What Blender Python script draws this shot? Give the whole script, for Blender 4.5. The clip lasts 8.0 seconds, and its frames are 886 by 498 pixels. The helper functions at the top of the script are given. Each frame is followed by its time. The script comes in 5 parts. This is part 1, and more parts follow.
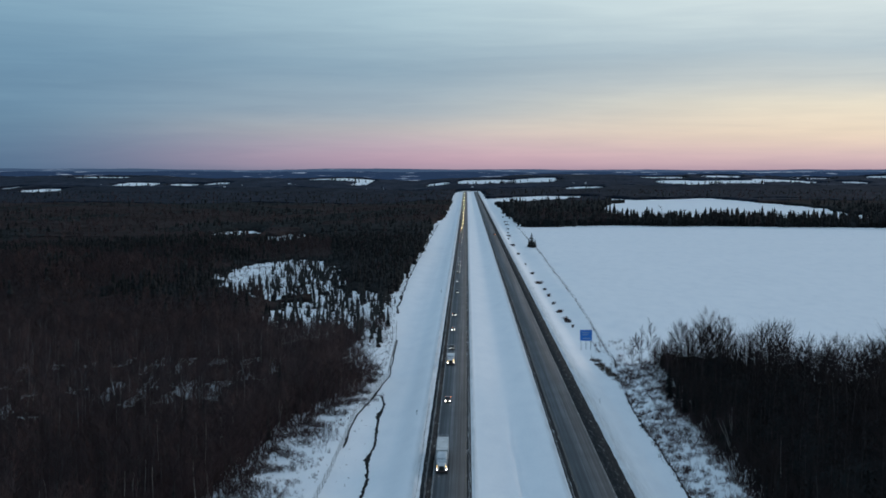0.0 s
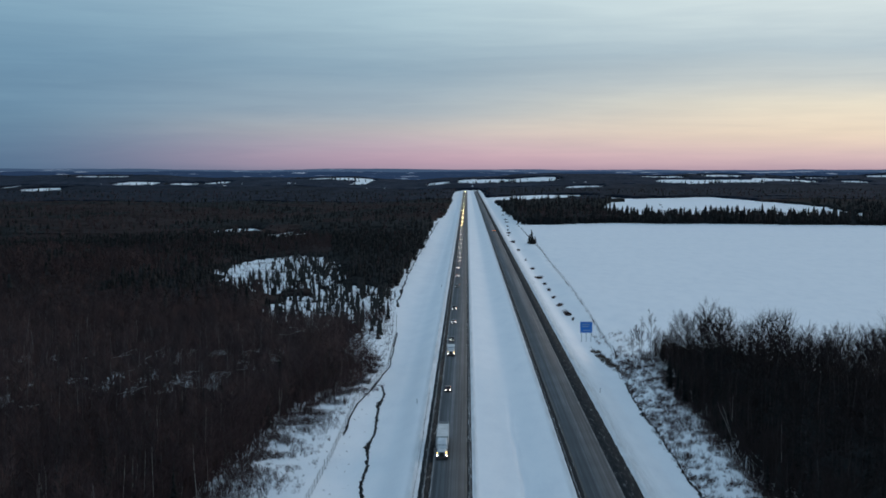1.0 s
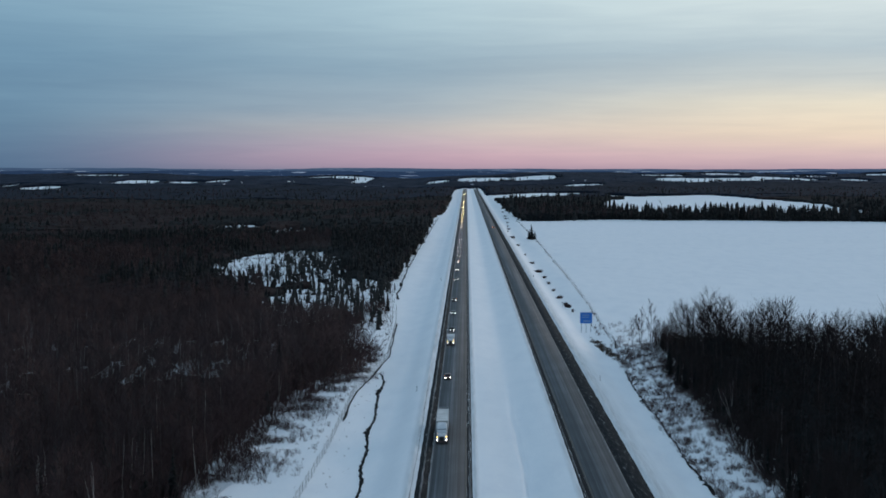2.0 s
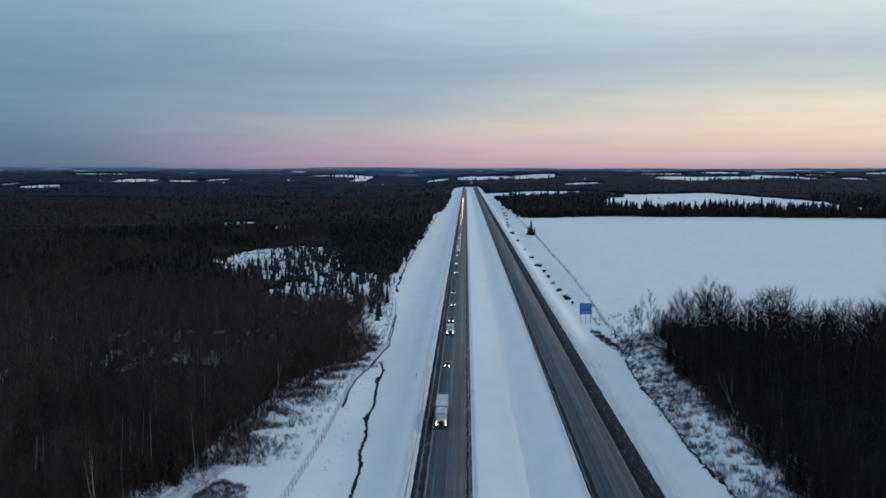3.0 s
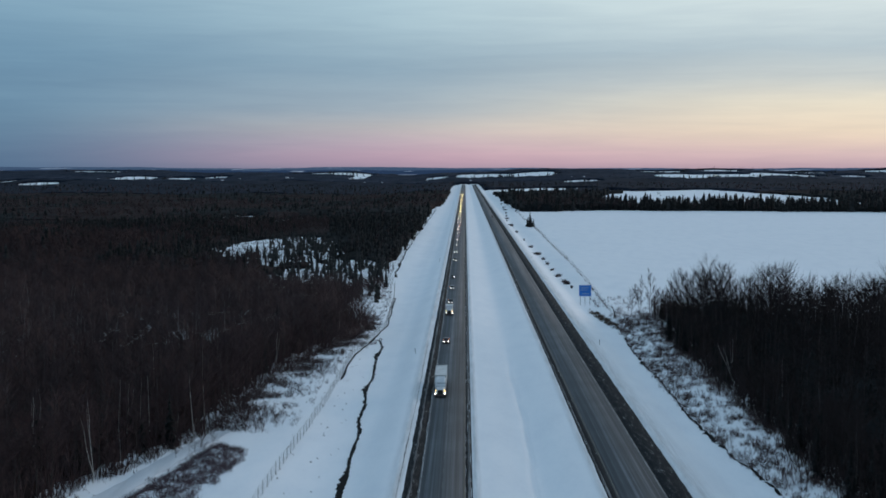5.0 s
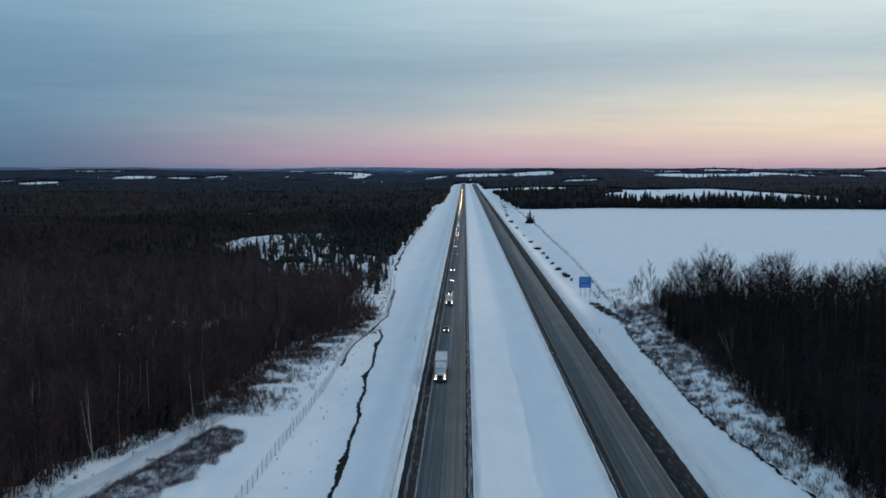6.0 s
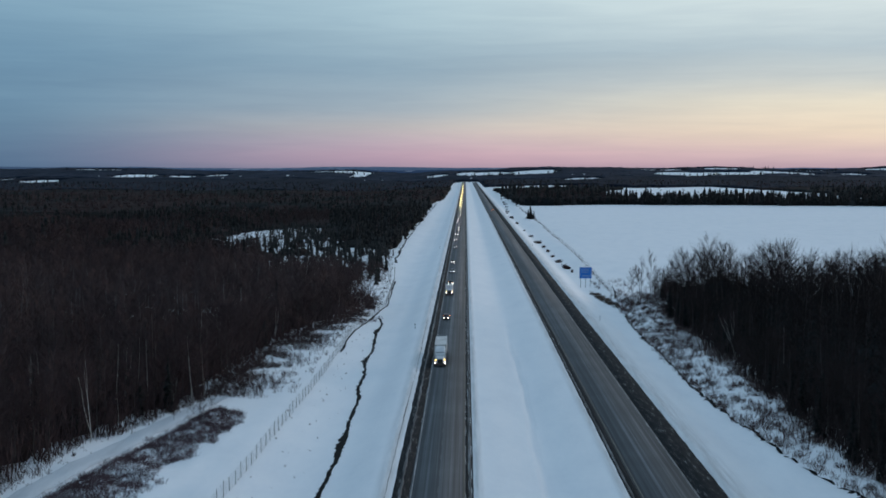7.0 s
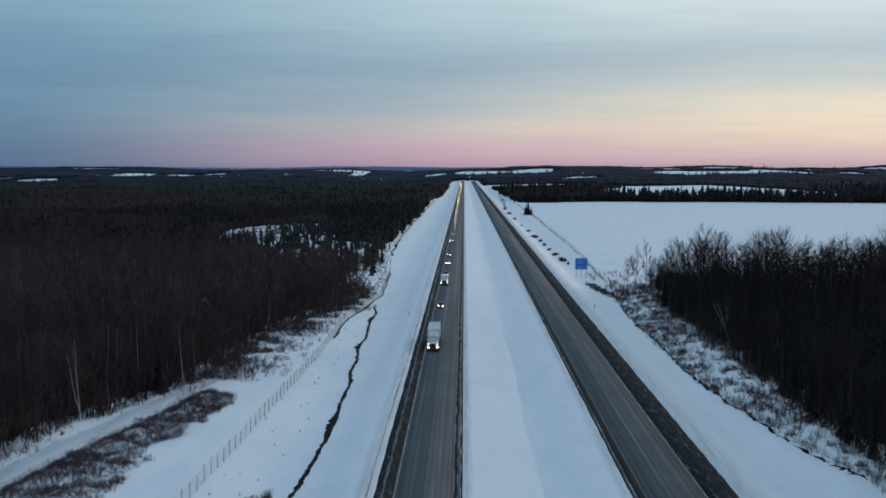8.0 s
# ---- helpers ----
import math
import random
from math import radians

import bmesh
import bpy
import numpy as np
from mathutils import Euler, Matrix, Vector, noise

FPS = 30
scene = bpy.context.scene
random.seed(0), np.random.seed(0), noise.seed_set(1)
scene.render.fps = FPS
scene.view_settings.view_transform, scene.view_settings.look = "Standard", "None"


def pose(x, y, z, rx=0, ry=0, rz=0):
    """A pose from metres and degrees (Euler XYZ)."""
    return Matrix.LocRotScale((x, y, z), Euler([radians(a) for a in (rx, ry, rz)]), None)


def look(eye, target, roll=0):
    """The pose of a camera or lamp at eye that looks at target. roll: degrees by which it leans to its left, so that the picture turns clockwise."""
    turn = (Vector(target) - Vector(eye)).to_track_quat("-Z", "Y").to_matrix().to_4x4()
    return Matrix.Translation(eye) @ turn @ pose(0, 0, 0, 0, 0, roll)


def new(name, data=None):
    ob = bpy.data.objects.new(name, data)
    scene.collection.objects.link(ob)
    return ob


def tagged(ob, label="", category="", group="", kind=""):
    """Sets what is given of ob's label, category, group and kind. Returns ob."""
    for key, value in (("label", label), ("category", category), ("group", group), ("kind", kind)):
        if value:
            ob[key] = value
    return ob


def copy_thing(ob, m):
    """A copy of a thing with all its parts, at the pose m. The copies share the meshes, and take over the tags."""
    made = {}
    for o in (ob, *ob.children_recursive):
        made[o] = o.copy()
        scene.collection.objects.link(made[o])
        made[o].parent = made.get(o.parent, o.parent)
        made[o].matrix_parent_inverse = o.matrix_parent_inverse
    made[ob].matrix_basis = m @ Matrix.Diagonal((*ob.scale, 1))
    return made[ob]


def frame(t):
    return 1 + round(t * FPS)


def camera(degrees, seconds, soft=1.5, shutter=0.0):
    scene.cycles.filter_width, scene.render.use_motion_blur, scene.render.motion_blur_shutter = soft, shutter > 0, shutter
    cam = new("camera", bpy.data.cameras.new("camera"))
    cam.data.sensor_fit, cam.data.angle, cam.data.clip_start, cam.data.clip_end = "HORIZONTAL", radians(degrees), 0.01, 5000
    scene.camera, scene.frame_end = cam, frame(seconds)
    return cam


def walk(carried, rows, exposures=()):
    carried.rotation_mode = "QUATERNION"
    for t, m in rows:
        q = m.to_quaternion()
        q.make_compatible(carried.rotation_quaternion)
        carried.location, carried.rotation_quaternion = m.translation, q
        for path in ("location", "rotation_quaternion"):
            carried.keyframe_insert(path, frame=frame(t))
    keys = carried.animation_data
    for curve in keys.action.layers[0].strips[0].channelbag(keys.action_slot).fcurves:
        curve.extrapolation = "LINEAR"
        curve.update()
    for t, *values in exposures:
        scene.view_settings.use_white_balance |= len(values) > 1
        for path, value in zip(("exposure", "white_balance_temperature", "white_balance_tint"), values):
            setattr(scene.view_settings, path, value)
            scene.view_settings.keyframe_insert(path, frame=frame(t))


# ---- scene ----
cam = camera(41.0, 8.0, soft=1.7)
PATH = [
    (0.0, 0.0, 0.0, 66.0, 86.205, -0.04, 1.146),
    (0.5, -0.05, 0.09, 64.48, 86.211, -0.04, 1.144),
    (1.0, -0.08, 0.15, 62.87, 86.209, -0.04, 1.142),
    (1.5, -0.09, 0.22, 61.19, 86.194, -0.038, 1.139),
    (3.0, -0.06, 0.56, 56.19, 86.15, -0.035, 1.108),
    (3.5, -0.06, 0.7, 54.48, 86.143, -0.033, 1.098),
    (4.0, -0.11, 0.84, 52.74, 86.131, -0.032, 1.076),
    (4.5, -0.12, 0.99, 51.04, 86.125, -0.032, 1.063),
    (6.0, -0.15, 1.39, 46.05, 86.144, -0.036, 1.046),
    (6.5, -0.17, 1.58, 44.31, 86.134, -0.038, 1.052),
    (7.0, -0.02, 1.8, 42.59, 86.12, -0.044, 1.073),
    (7.5, 0.5, 2.08, 40.94, 86.113, -0.048, 1.08),
    (8.0, 1.31, 2.41, 39.26, 86.105, -0.05, 1.026),
]
walk(cam, [(t, pose(*p)) for t, *p in PATH])
SKY, GLOW, FAR_RISE = 1.05, 1.15, 40.0
SIGN_X, SIGN_Y = 45.6, 449.6

# ---------------- world ----------------
def node(nt, kind, **values):
    n = nt.nodes.new(kind)
    for key, value in values.items():
        if key in n.inputs:
            n.inputs[key].default_value = value
    return n


def ramp(nt, stops, source):
    n = nt.nodes.new("ShaderNodeValToRGB")
    els = n.color_ramp.elements
    while len(els) < len(stops):
        els.new(0.5)
    for e, (p, c) in zip(els, stops):
        e.position, e.color = p, (*c, 1)
    nt.links.new(source, n.inputs[0])
    return n.outputs[0]


def calc(nt, op, a, b=None, c=None, clamp=False):
    n = nt.nodes.new("ShaderNodeMath")
    n.operation, n.use_clamp = op, clamp
    for i, v in enumerate((a, b, c)):
        if v is None:
            continue
        if isinstance(v, (int, float)):
            n.inputs[i].default_value = v
        else:
            nt.links.new(v, n.inputs[i])
    return n.outputs[0]


def mixed(nt, fac, a, b, mode="MIX"):
    n = nt.nodes.new("ShaderNodeMix")
    n.data_type, n.blend_type = "RGBA", mode
    for sock, v in ((n.inputs[0], fac), (n.inputs[6], a), (n.inputs[7], b)):
        if isinstance(v, (int, float)):
            sock.default_value = v
        elif isinstance(v, tuple):
            sock.default_value = (*v, 1)
        else:
            nt.links.new(v, sock)
    return n.outputs[2]


def srgb(r, g, b):
    return tuple((v / 255 / 12.92) if v <= 10 else ((v / 255 + 0.055) / 1.055) ** 2.4 for v in (r, g, b))


world = bpy.data.worlds.new("dusk_sky")
scene.world = world
world.use_nodes = True
wn = world.node_tree
wn.nodes.clear()
coord = wn.nodes.new("ShaderNodeTexCoord").outputs["Generated"]
sep = wn.nodes.new("ShaderNodeSeparateXYZ")
wn.links.new(coord, sep.inputs[0])
elev = calc(wn, "MULTIPLY", calc(wn, "ARCSINE", sep.outputs[2]), 57.2958)
azim = calc(wn, "MULTIPLY", calc(wn, "ARCTAN2", sep.outputs[0], sep.outputs[1]), 57.2958)
# slow waves bend the cloud bands, so that they do not run dead level
wave = node(wn, "ShaderNodeTexNoise", Scale=5.0, Detail=3.0)
wn.links.new(coord, wave.inputs["Vector"])
lift = calc(wn, "MULTIPLY_ADD", wave.outputs[0], 1.6, -0.8)
stretch = wn.nodes.new("ShaderNodeMapping")
stretch.inputs["Scale"].default_value = (2.5, 2.5, 26.0)
stretch.inputs["Rotation"].default_value = (0.0, radians(-1.2), 0.0)
wn.links.new(coord, stretch.inputs[0])
streak = node(wn, "ShaderNodeTexNoise", Scale=1.5, Detail=5.0, Roughness=0.55)
wn.links.new(stretch.outputs[0], streak.inputs["Vector"])
bend = calc(wn, "MULTIPLY", lift, calc(wn, "MULTIPLY", elev, 0.12, clamp=True))
level = calc(wn, "DIVIDE", calc(wn, "ADD", elev, bend), 90.0)
# elevation ramps for three bearings: away from the glow, ahead, and under it
E_ = lambda d: d / 90.0
away = ramp(wn, [(0, srgb(84, 110, 138)), (E_(0.8), srgb(92, 118, 145)), (E_(2.5), srgb(104, 136, 161)), (E_(5.5), srgb(112, 147, 172)), (E_(8), srgb(128, 162, 184)), (E_(20), srgb(138, 168, 194)), (1, srgb(142, 172, 200))], level)
ahead = ramp(wn, [(0, srgb(164, 144, 162)), (E_(0.5), srgb(196, 162, 178)), (E_(1.2), srgb(194, 172, 183)), (E_(2.0), srgb(190, 184, 183)), (E_(2.9), srgb(168, 181, 190)), (E_(4.8), srgb(146, 170, 186)), (E_(7.5), srgb(174, 199, 210)), (E_(20), srgb(156, 180, 200)), (1, srgb(142, 172, 200))], level)
under = ramp(wn, [(0, srgb(182, 156, 168)), (E_(0.6), srgb(209, 182, 183)), (E_(1.6), srgb(233, 214, 191)), (E_(3.0), srgb(231, 221, 200)), (E_(4.1), srgb(205, 209, 205)), (E_(5.6), srgb(183, 198, 205)), (E_(8), srgb(211, 223, 224)), (E_(25), srgb(172, 190, 206)), (1, srgb(142, 172, 200))], level)
to_glow = calc(wn, "COSINE", calc(wn, "DIVIDE", calc(wn, "SUBTRACT", azim, 40.0), 57.2958))
def eased(v):
    return calc(wn, "MULTIPLY", calc(wn, "MULTIPLY", v, v), calc(wn, "MULTIPLY_ADD", v, -2.0, 3.0))


f1 = eased(calc(wn, "DIVIDE", calc(wn, "SUBTRACT", to_glow, 0.46), 0.36, clamp=True))
f2 = eased(calc(wn, "DIVIDE", calc(wn, "SUBTRACT", to_glow, 0.70), 0.27, clamp=True))
sky = mixed(wn, f2, mixed(wn, f1, away, ahead), under)
sky = mixed(wn, 1.0, sky, ramp(wn, [(0.3, (0.94, 0.945, 0.955)), (0.7, (1.05, 1.045, 1.035))], streak.outputs[0]), "MULTIPLY")
veil = wn.nodes.new("ShaderNodeMapping")
veil.inputs["Scale"].default_value = (7.0, 7.0, 95.0)
veil.inputs["Rotation"].default_value = (0.0, radians(2.2), 0.0)
wn.links.new(coord, veil.inputs[0])
wisps = node(wn, "ShaderNodeTexNoise", Scale=1.3, Detail=6.0, Roughness=0.6, Distortion=0.6)
wn.links.new(veil.outputs[0], wisps.inputs["Vector"])
sky = mixed(wn, 1.0, sky, ramp(wn, [(0.32, (0.955, 0.96, 0.97)), (0.68, (1.04, 1.033, 1.02))], wisps.outputs[0]), "MULTIPLY")
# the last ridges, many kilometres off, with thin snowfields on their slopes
# painted into the sky, paler for the farther one: haze is in the tones
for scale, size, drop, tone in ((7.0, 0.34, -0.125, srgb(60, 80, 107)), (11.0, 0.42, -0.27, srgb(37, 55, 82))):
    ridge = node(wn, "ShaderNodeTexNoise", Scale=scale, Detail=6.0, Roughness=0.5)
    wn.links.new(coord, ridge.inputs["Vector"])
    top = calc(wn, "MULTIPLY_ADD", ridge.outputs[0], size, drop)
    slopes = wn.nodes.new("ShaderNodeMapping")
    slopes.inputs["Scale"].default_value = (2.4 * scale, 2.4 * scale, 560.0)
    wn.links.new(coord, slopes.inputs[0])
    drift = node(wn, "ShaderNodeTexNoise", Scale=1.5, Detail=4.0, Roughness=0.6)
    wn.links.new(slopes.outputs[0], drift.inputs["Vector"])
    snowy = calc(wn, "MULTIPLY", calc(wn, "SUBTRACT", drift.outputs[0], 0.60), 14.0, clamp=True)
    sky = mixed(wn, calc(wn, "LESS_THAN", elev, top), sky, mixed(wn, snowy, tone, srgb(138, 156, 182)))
back = node(wn, "ShaderNodeBackground", Strength=SKY)
wn.links.new(sky, back.inputs[0])
wn.links.new(back.outputs[0], wn.nodes.new("ShaderNodeOutputWorld").inputs[0])

# the afterglow: the sun has set ahead and to the right, behind thin cloud
glow = new("afterglow_sun", bpy.data.lights.new("afterglow_sun", "SUN"))
glow.data.energy, glow.data.angle, glow.data.color = GLOW, radians(24), (1.0, 0.84, 0.76)
glow.matrix_world = look((0, 0, 0), (-math.sin(radians(62)), -math.cos(radians(62)), -0.17))


# ---------------- materials ----------------
def material(name, stops, scale=1.0, rough=0.8, bump=0.0, stretch=(1, 1, 1), detail=6.0, fine=0.0, island=0.0, spec=0.3, metal=0.0, big=0.0, dist=0.05):
    m = bpy.data.materials.new(name)
    m.use_nodes = True
    nt = m.node_tree
    b = nt.nodes["Principled BSDF"]
    b.inputs["Roughness"].default_value, b.inputs["Specular IOR Level"].default_value, b.inputs["Metallic"].default_value = rough, spec, metal
    pos = nt.nodes.new("ShaderNodeTexCoord").outputs["Object"]
    mp = nt.nodes.new("ShaderNodeMapping")
    mp.inputs["Scale"].default_value = stretch
    nt.links.new(pos, mp.inputs[0])
    n = node(nt, "ShaderNodeTexNoise", Scale=scale, Detail=detail, Roughness=0.6)
    nt.links.new(mp.outputs[0], n.inputs["Vector"])
    fac = n.outputs[0]
    if fine:
        n2 = node(nt, "ShaderNodeTexNoise", Scale=scale * 9, Detail=4.0)
        nt.links.new(mp.outputs[0], n2.inputs["Vector"])
        fac = calc(nt, "ADD", calc(nt, "MULTIPLY", fac, 1 - fine), calc(nt, "MULTIPLY", n2.outputs[0], fine))
    if big:
        n3 = node(nt, "ShaderNodeTexNoise", Scale=scale * 0.12, Detail=3.0)
        nt.links.new(pos, n3.inputs["Vector"])
        fac = calc(nt, "ADD", fac, calc(nt, "MULTIPLY_ADD", n3.outputs[0], big, -0.5 * big))
    if island:
        g = nt.nodes.new("ShaderNodeNewGeometry").outputs["Random Per Island"]
        o = nt.nodes.new("ShaderNodeObjectInfo").outputs["Random"]
        r = calc(nt, "ADD", calc(nt, "MULTIPLY_ADD", g, island, -0.5 * island), calc(nt, "MULTIPLY_ADD", o, island, -0.5 * island))
        fac = calc(nt, "ADD", fac, r)
    nt.links.new(ramp(nt, stops, fac), b.inputs["Base Color"])
    if bump:
        bp = node(nt, "ShaderNodeBump", Strength=bump, Distance=dist)
        nt.links.new(fac, bp.inputs["Height"])
        nt.links.new(bp.outputs[0], b.inputs["Normal"])
    return m


def emitter(name, color, strength):
    m = bpy.data.materials.new(name)
    m.use_nodes = True
    b = m.node_tree.nodes["Principled BSDF"]
    b.inputs["Base Color"].default_value = (*color, 1)
    b.inputs["Emission Color"].default_value = (*color, 1)
    b.inputs["Emission Strength"].default_value = strength
    return m


SNOW = material("snow", [(0.3, (0.77, 0.79, 0.815)), (0.5, (0.82, 0.835, 0.85)), (0.7, (0.86, 0.866, 0.874))], 0.16, 0.8, 0.07, (1, 0.35, 1), fine=0.25, big=0.25, dist=0.12)
def soiled(m, bands):
    """Grey road dirt in the snow along the shoulders, broken by noise; bands: offset from the road's line, reach."""
    nt = m.node_tree
    b = nt.nodes["Principled BSDF"]
    clean = b.inputs["Base Color"].links[0].from_socket
    pos = nt.nodes.new("ShaderNodeTexCoord").outputs["Object"]
    xyz = nt.nodes.new("ShaderNodeSeparateXYZ")
    nt.links.new(pos, xyz.inputs[0])
    mp = nt.nodes.new("ShaderNodeMapping")
    mp.inputs["Scale"].default_value = (1.3, 0.07, 1)
    nt.links.new(pos, mp.inputs[0])
    n = node(nt, "ShaderNodeTexNoise", Scale=1.0, Detail=5.0, Roughness=0.65)
    nt.links.new(mp.outputs[0], n.inputs["Vector"])
    total = 0.0
    for at, reach in bands:
        away_ = calc(nt, "ABSOLUTE", calc(nt, "SUBTRACT", xyz.outputs[0], at))
        total = calc(nt, "MAXIMUM", calc(nt, "MULTIPLY_ADD", away_, -1 / reach, 1.0, clamp=True), total)
    dirt = calc(nt, "MULTIPLY", total, calc(nt, "MULTIPLY_ADD", n.outputs[0], 2.2, -0.45, clamp=True), clamp=True)
    nt.links.new(mixed(nt, calc(nt, "MULTIPLY", dirt, 0.75), clean, (0.40, 0.395, 0.385)), b.inputs["Base Color"])


soiled(SNOW, ((35.6, 3.4), (-10.6, 1.8), (1.7, 1.0), (21.0, 1.0)))
ASPHALT = material("salted_asphalt", [(0.32, (0.045, 0.048, 0.053)), (0.47, (0.064, 0.067, 0.072)), (0.58, (0.094, 0.098, 0.104)), (0.72, (0.150, 0.156, 0.163))], 0.62, 0.7, 0.1, (1, 0.008, 1), fine=0.3, big=0.25)
def streaked(m, width, length, low, high):
    """Long pale salt streaks along the road over a material's colour."""
    nt = m.node_tree
    b = nt.nodes["Principled BSDF"]
    under_ = b.inputs["Base Color"].links[0].from_socket
    mp = nt.nodes.new("ShaderNodeMapping")
    mp.inputs["Scale"].default_value = (1 / width, 1 / length, 1)
    nt.links.new(nt.nodes.new("ShaderNodeTexCoord").outputs["Object"], mp.inputs[0])
    n = node(nt, "ShaderNodeTexNoise", Scale=1.0, Detail=3.0, Roughness=0.65)
    nt.links.new(mp.outputs[0], n.inputs["Vector"])
    nt.links.new(mixed(nt, 1.0, under_, ramp(nt, [(0.33, low), (0.5, (1, 1, 1)), (0.68, high)], n.outputs[0]), "MULTIPLY"), b.inputs["Base Color"])


streaked(ASPHALT, 0.55, 260.0, (0.62, 0.62, 0.63), (1.75, 1.78, 1.82))
GRAVEL = material("wet_gravel", [(0.35, (0.006, 0.0065, 0.008)), (0.52, (0.0165, 0.0175, 0.0195)), (0.585, (0.046, 0.043, 0.041)), (0.635, (0.16, 0.16, 0.165)), (0.72, (0.40, 0.41, 0.42))], 1.5, 0.9, 0.6, (1, 0.16, 1), fine=0.3, spec=0.15)
WETEDGE = material("wet_road_edge", [(0.3, (0.006, 0.007, 0.008)), (0.6, (0.018, 0.018, 0.02)), (0.75, (0.10, 0.10, 0.105))], 1.2, 0.85, 0.3, (1, 0.05, 1), fine=0.3, spec=0.15)
GREYSNOW = material("grey_snow_track", [(0.3, (0.46, 0.49, 0.52)), (0.5, (0.54, 0.57, 0.60)), (0.7, (0.62, 0.645, 0.67))], 0.5, 0.75, 0.15, (1, 0.12, 1), fine=0.3, big=0.2, dist=0.05)
MEDGRAVEL = material("slushy_gravel", [(0.35, (0.035, 0.035, 0.036)), (0.5, (0.10, 0.10, 0.10)), (0.62, (0.26, 0.265, 0.27))], 0.9, 0.8, 0.5, (1, 0.05, 1), fine=0.3)
PAINT = material("worn_white_line", [(0.38, (0.09, 0.09, 0.09)), (0.5, (0.26, 0.26, 0.26)), (0.66, (0.46, 0.46, 0.46))], 1.5, 0.6, 0.0, (1, 0.1, 1), fine=0.4)
DASH = material("faded_lane_paint", [(0.4, (0.06, 0.06, 0.062)), (0.6, (0.13, 0.13, 0.132)), (0.75, (0.24, 0.24, 0.24))], 1.5, 0.6, 0.0, (1, 0.1, 1), fine=0.4)
YPAINT = material("worn_yellow_line", [(0.38, (0.06, 0.06, 0.058)), (0.7, (0.20, 0.17, 0.11))], 1.5, 0.6, 0.0, (1, 0.1, 1), fine=0.4)
BARK = material("grey_brown_bark", [(0.3, (0.018, 0.014, 0.013)), (0.7, (0.060, 0.050, 0.045))], 2.5, 0.9, 0.3, (1, 1, 0.3), island=0.3)
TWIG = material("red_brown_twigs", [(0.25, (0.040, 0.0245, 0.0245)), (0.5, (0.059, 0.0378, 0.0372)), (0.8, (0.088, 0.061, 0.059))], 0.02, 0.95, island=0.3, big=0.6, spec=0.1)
# twigs of the right-hand wood, with its backlit shade put into the colour
DARKTWIG = material("backlit_dark_twigs", [(0.25, (0.018, 0.0132, 0.0128)), (0.5, (0.029, 0.021, 0.0202)), (0.8, (0.048, 0.036, 0.034))], 0.02, 0.95, island=0.3, big=0.5, spec=0.1)
PALEBARK = material("pale_grey_bark", [(0.3, (0.10, 0.095, 0.095)), (0.7, (0.24, 0.23, 0.23))], 1.5, 0.9, 0.2, (1, 1, 0.4), island=0.3)
# darker than the twigs: the crowns' shading of each other is in the colour
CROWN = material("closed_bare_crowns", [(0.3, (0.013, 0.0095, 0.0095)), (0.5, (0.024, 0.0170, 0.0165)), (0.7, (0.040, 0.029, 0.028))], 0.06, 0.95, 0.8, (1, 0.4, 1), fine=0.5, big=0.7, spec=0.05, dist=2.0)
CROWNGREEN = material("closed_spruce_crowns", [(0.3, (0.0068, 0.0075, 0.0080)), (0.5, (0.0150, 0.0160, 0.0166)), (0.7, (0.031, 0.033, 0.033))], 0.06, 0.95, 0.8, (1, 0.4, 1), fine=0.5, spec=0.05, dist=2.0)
# both far crown colours are blued: distance haze is put into the tone
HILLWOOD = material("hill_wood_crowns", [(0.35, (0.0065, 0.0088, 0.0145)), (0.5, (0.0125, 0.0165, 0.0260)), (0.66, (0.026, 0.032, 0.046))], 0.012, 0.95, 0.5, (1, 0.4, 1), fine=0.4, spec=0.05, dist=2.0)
HAZED = material("haze_tinted_crowns", [(0.35, (0.010, 0.0145, 0.024)), (0.5, (0.018, 0.025, 0.040)), (0.66, (0.036, 0.046, 0.066))], 0.012, 0.95, 0.5, (1, 0.4, 1), fine=0.4, spec=0.05, dist=2.0)
REDBRUSH = material("purple_brown_stems", [(0.25, (0.060, 0.036, 0.042)), (0.5, (0.120, 0.078, 0.088)), (0.8, (0.23, 0.17, 0.18))], 0.25, 0.9, island=0.5, big=0.3)
NEEDLE = material("spruce_needles", [(0.25, (0.0098, 0.0100, 0.0100)), (0.5, (0.0185, 0.0183, 0.0178)), (0.8, (0.036, 0.0355, 0.034))], 0.03, 0.95, island=0.6, spec=0.1)
BIRCH = material("birch_bark", [(0.3, (0.12, 0.11, 0.10)), (0.5, (0.42, 0.39, 0.36)), (0.7, (0.60, 0.57, 0.54))], 1.5, 0.8, 0.2, (1, 1, 2.5))
SHRUB = material("shrub_stems", [(0.25, (0.034, 0.021, 0.022)), (0.5, (0.078, 0.050, 0.049)), (0.8, (0.17, 0.125, 0.118))], 0.4, 0.9, island=0.5)
GRASS = material("dead_grass", [(0.25, (0.035, 0.025, 0.02)), (0.5, (0.075, 0.053, 0.04)), (0.8, (0.15, 0.11, 0.08))], 0.4, 0.9, island=0.5)
MUD = material("open_creek_bed", [(0.3, (0.004, 0.005, 0.006)), (0.6, (0.012, 0.012, 0.012)), (0.78, (0.035, 0.03, 0.028))], 1.0, 0.9, 0.4, fine=0.3, spec=0.1)
POSTWOOD = material("weathered_post", [(0.3, (0.12, 0.115, 0.11)), (0.7, (0.26, 0.25, 0.235))], 4.0, 0.85, 0.2, (1, 1, 0.2))
STEEL = material("galvanised_steel", [(0.3, (0.25, 0.26, 0.27)), (0.7, (0.42, 0.43, 0.44))], 3.0, 0.5, metal=0.7)
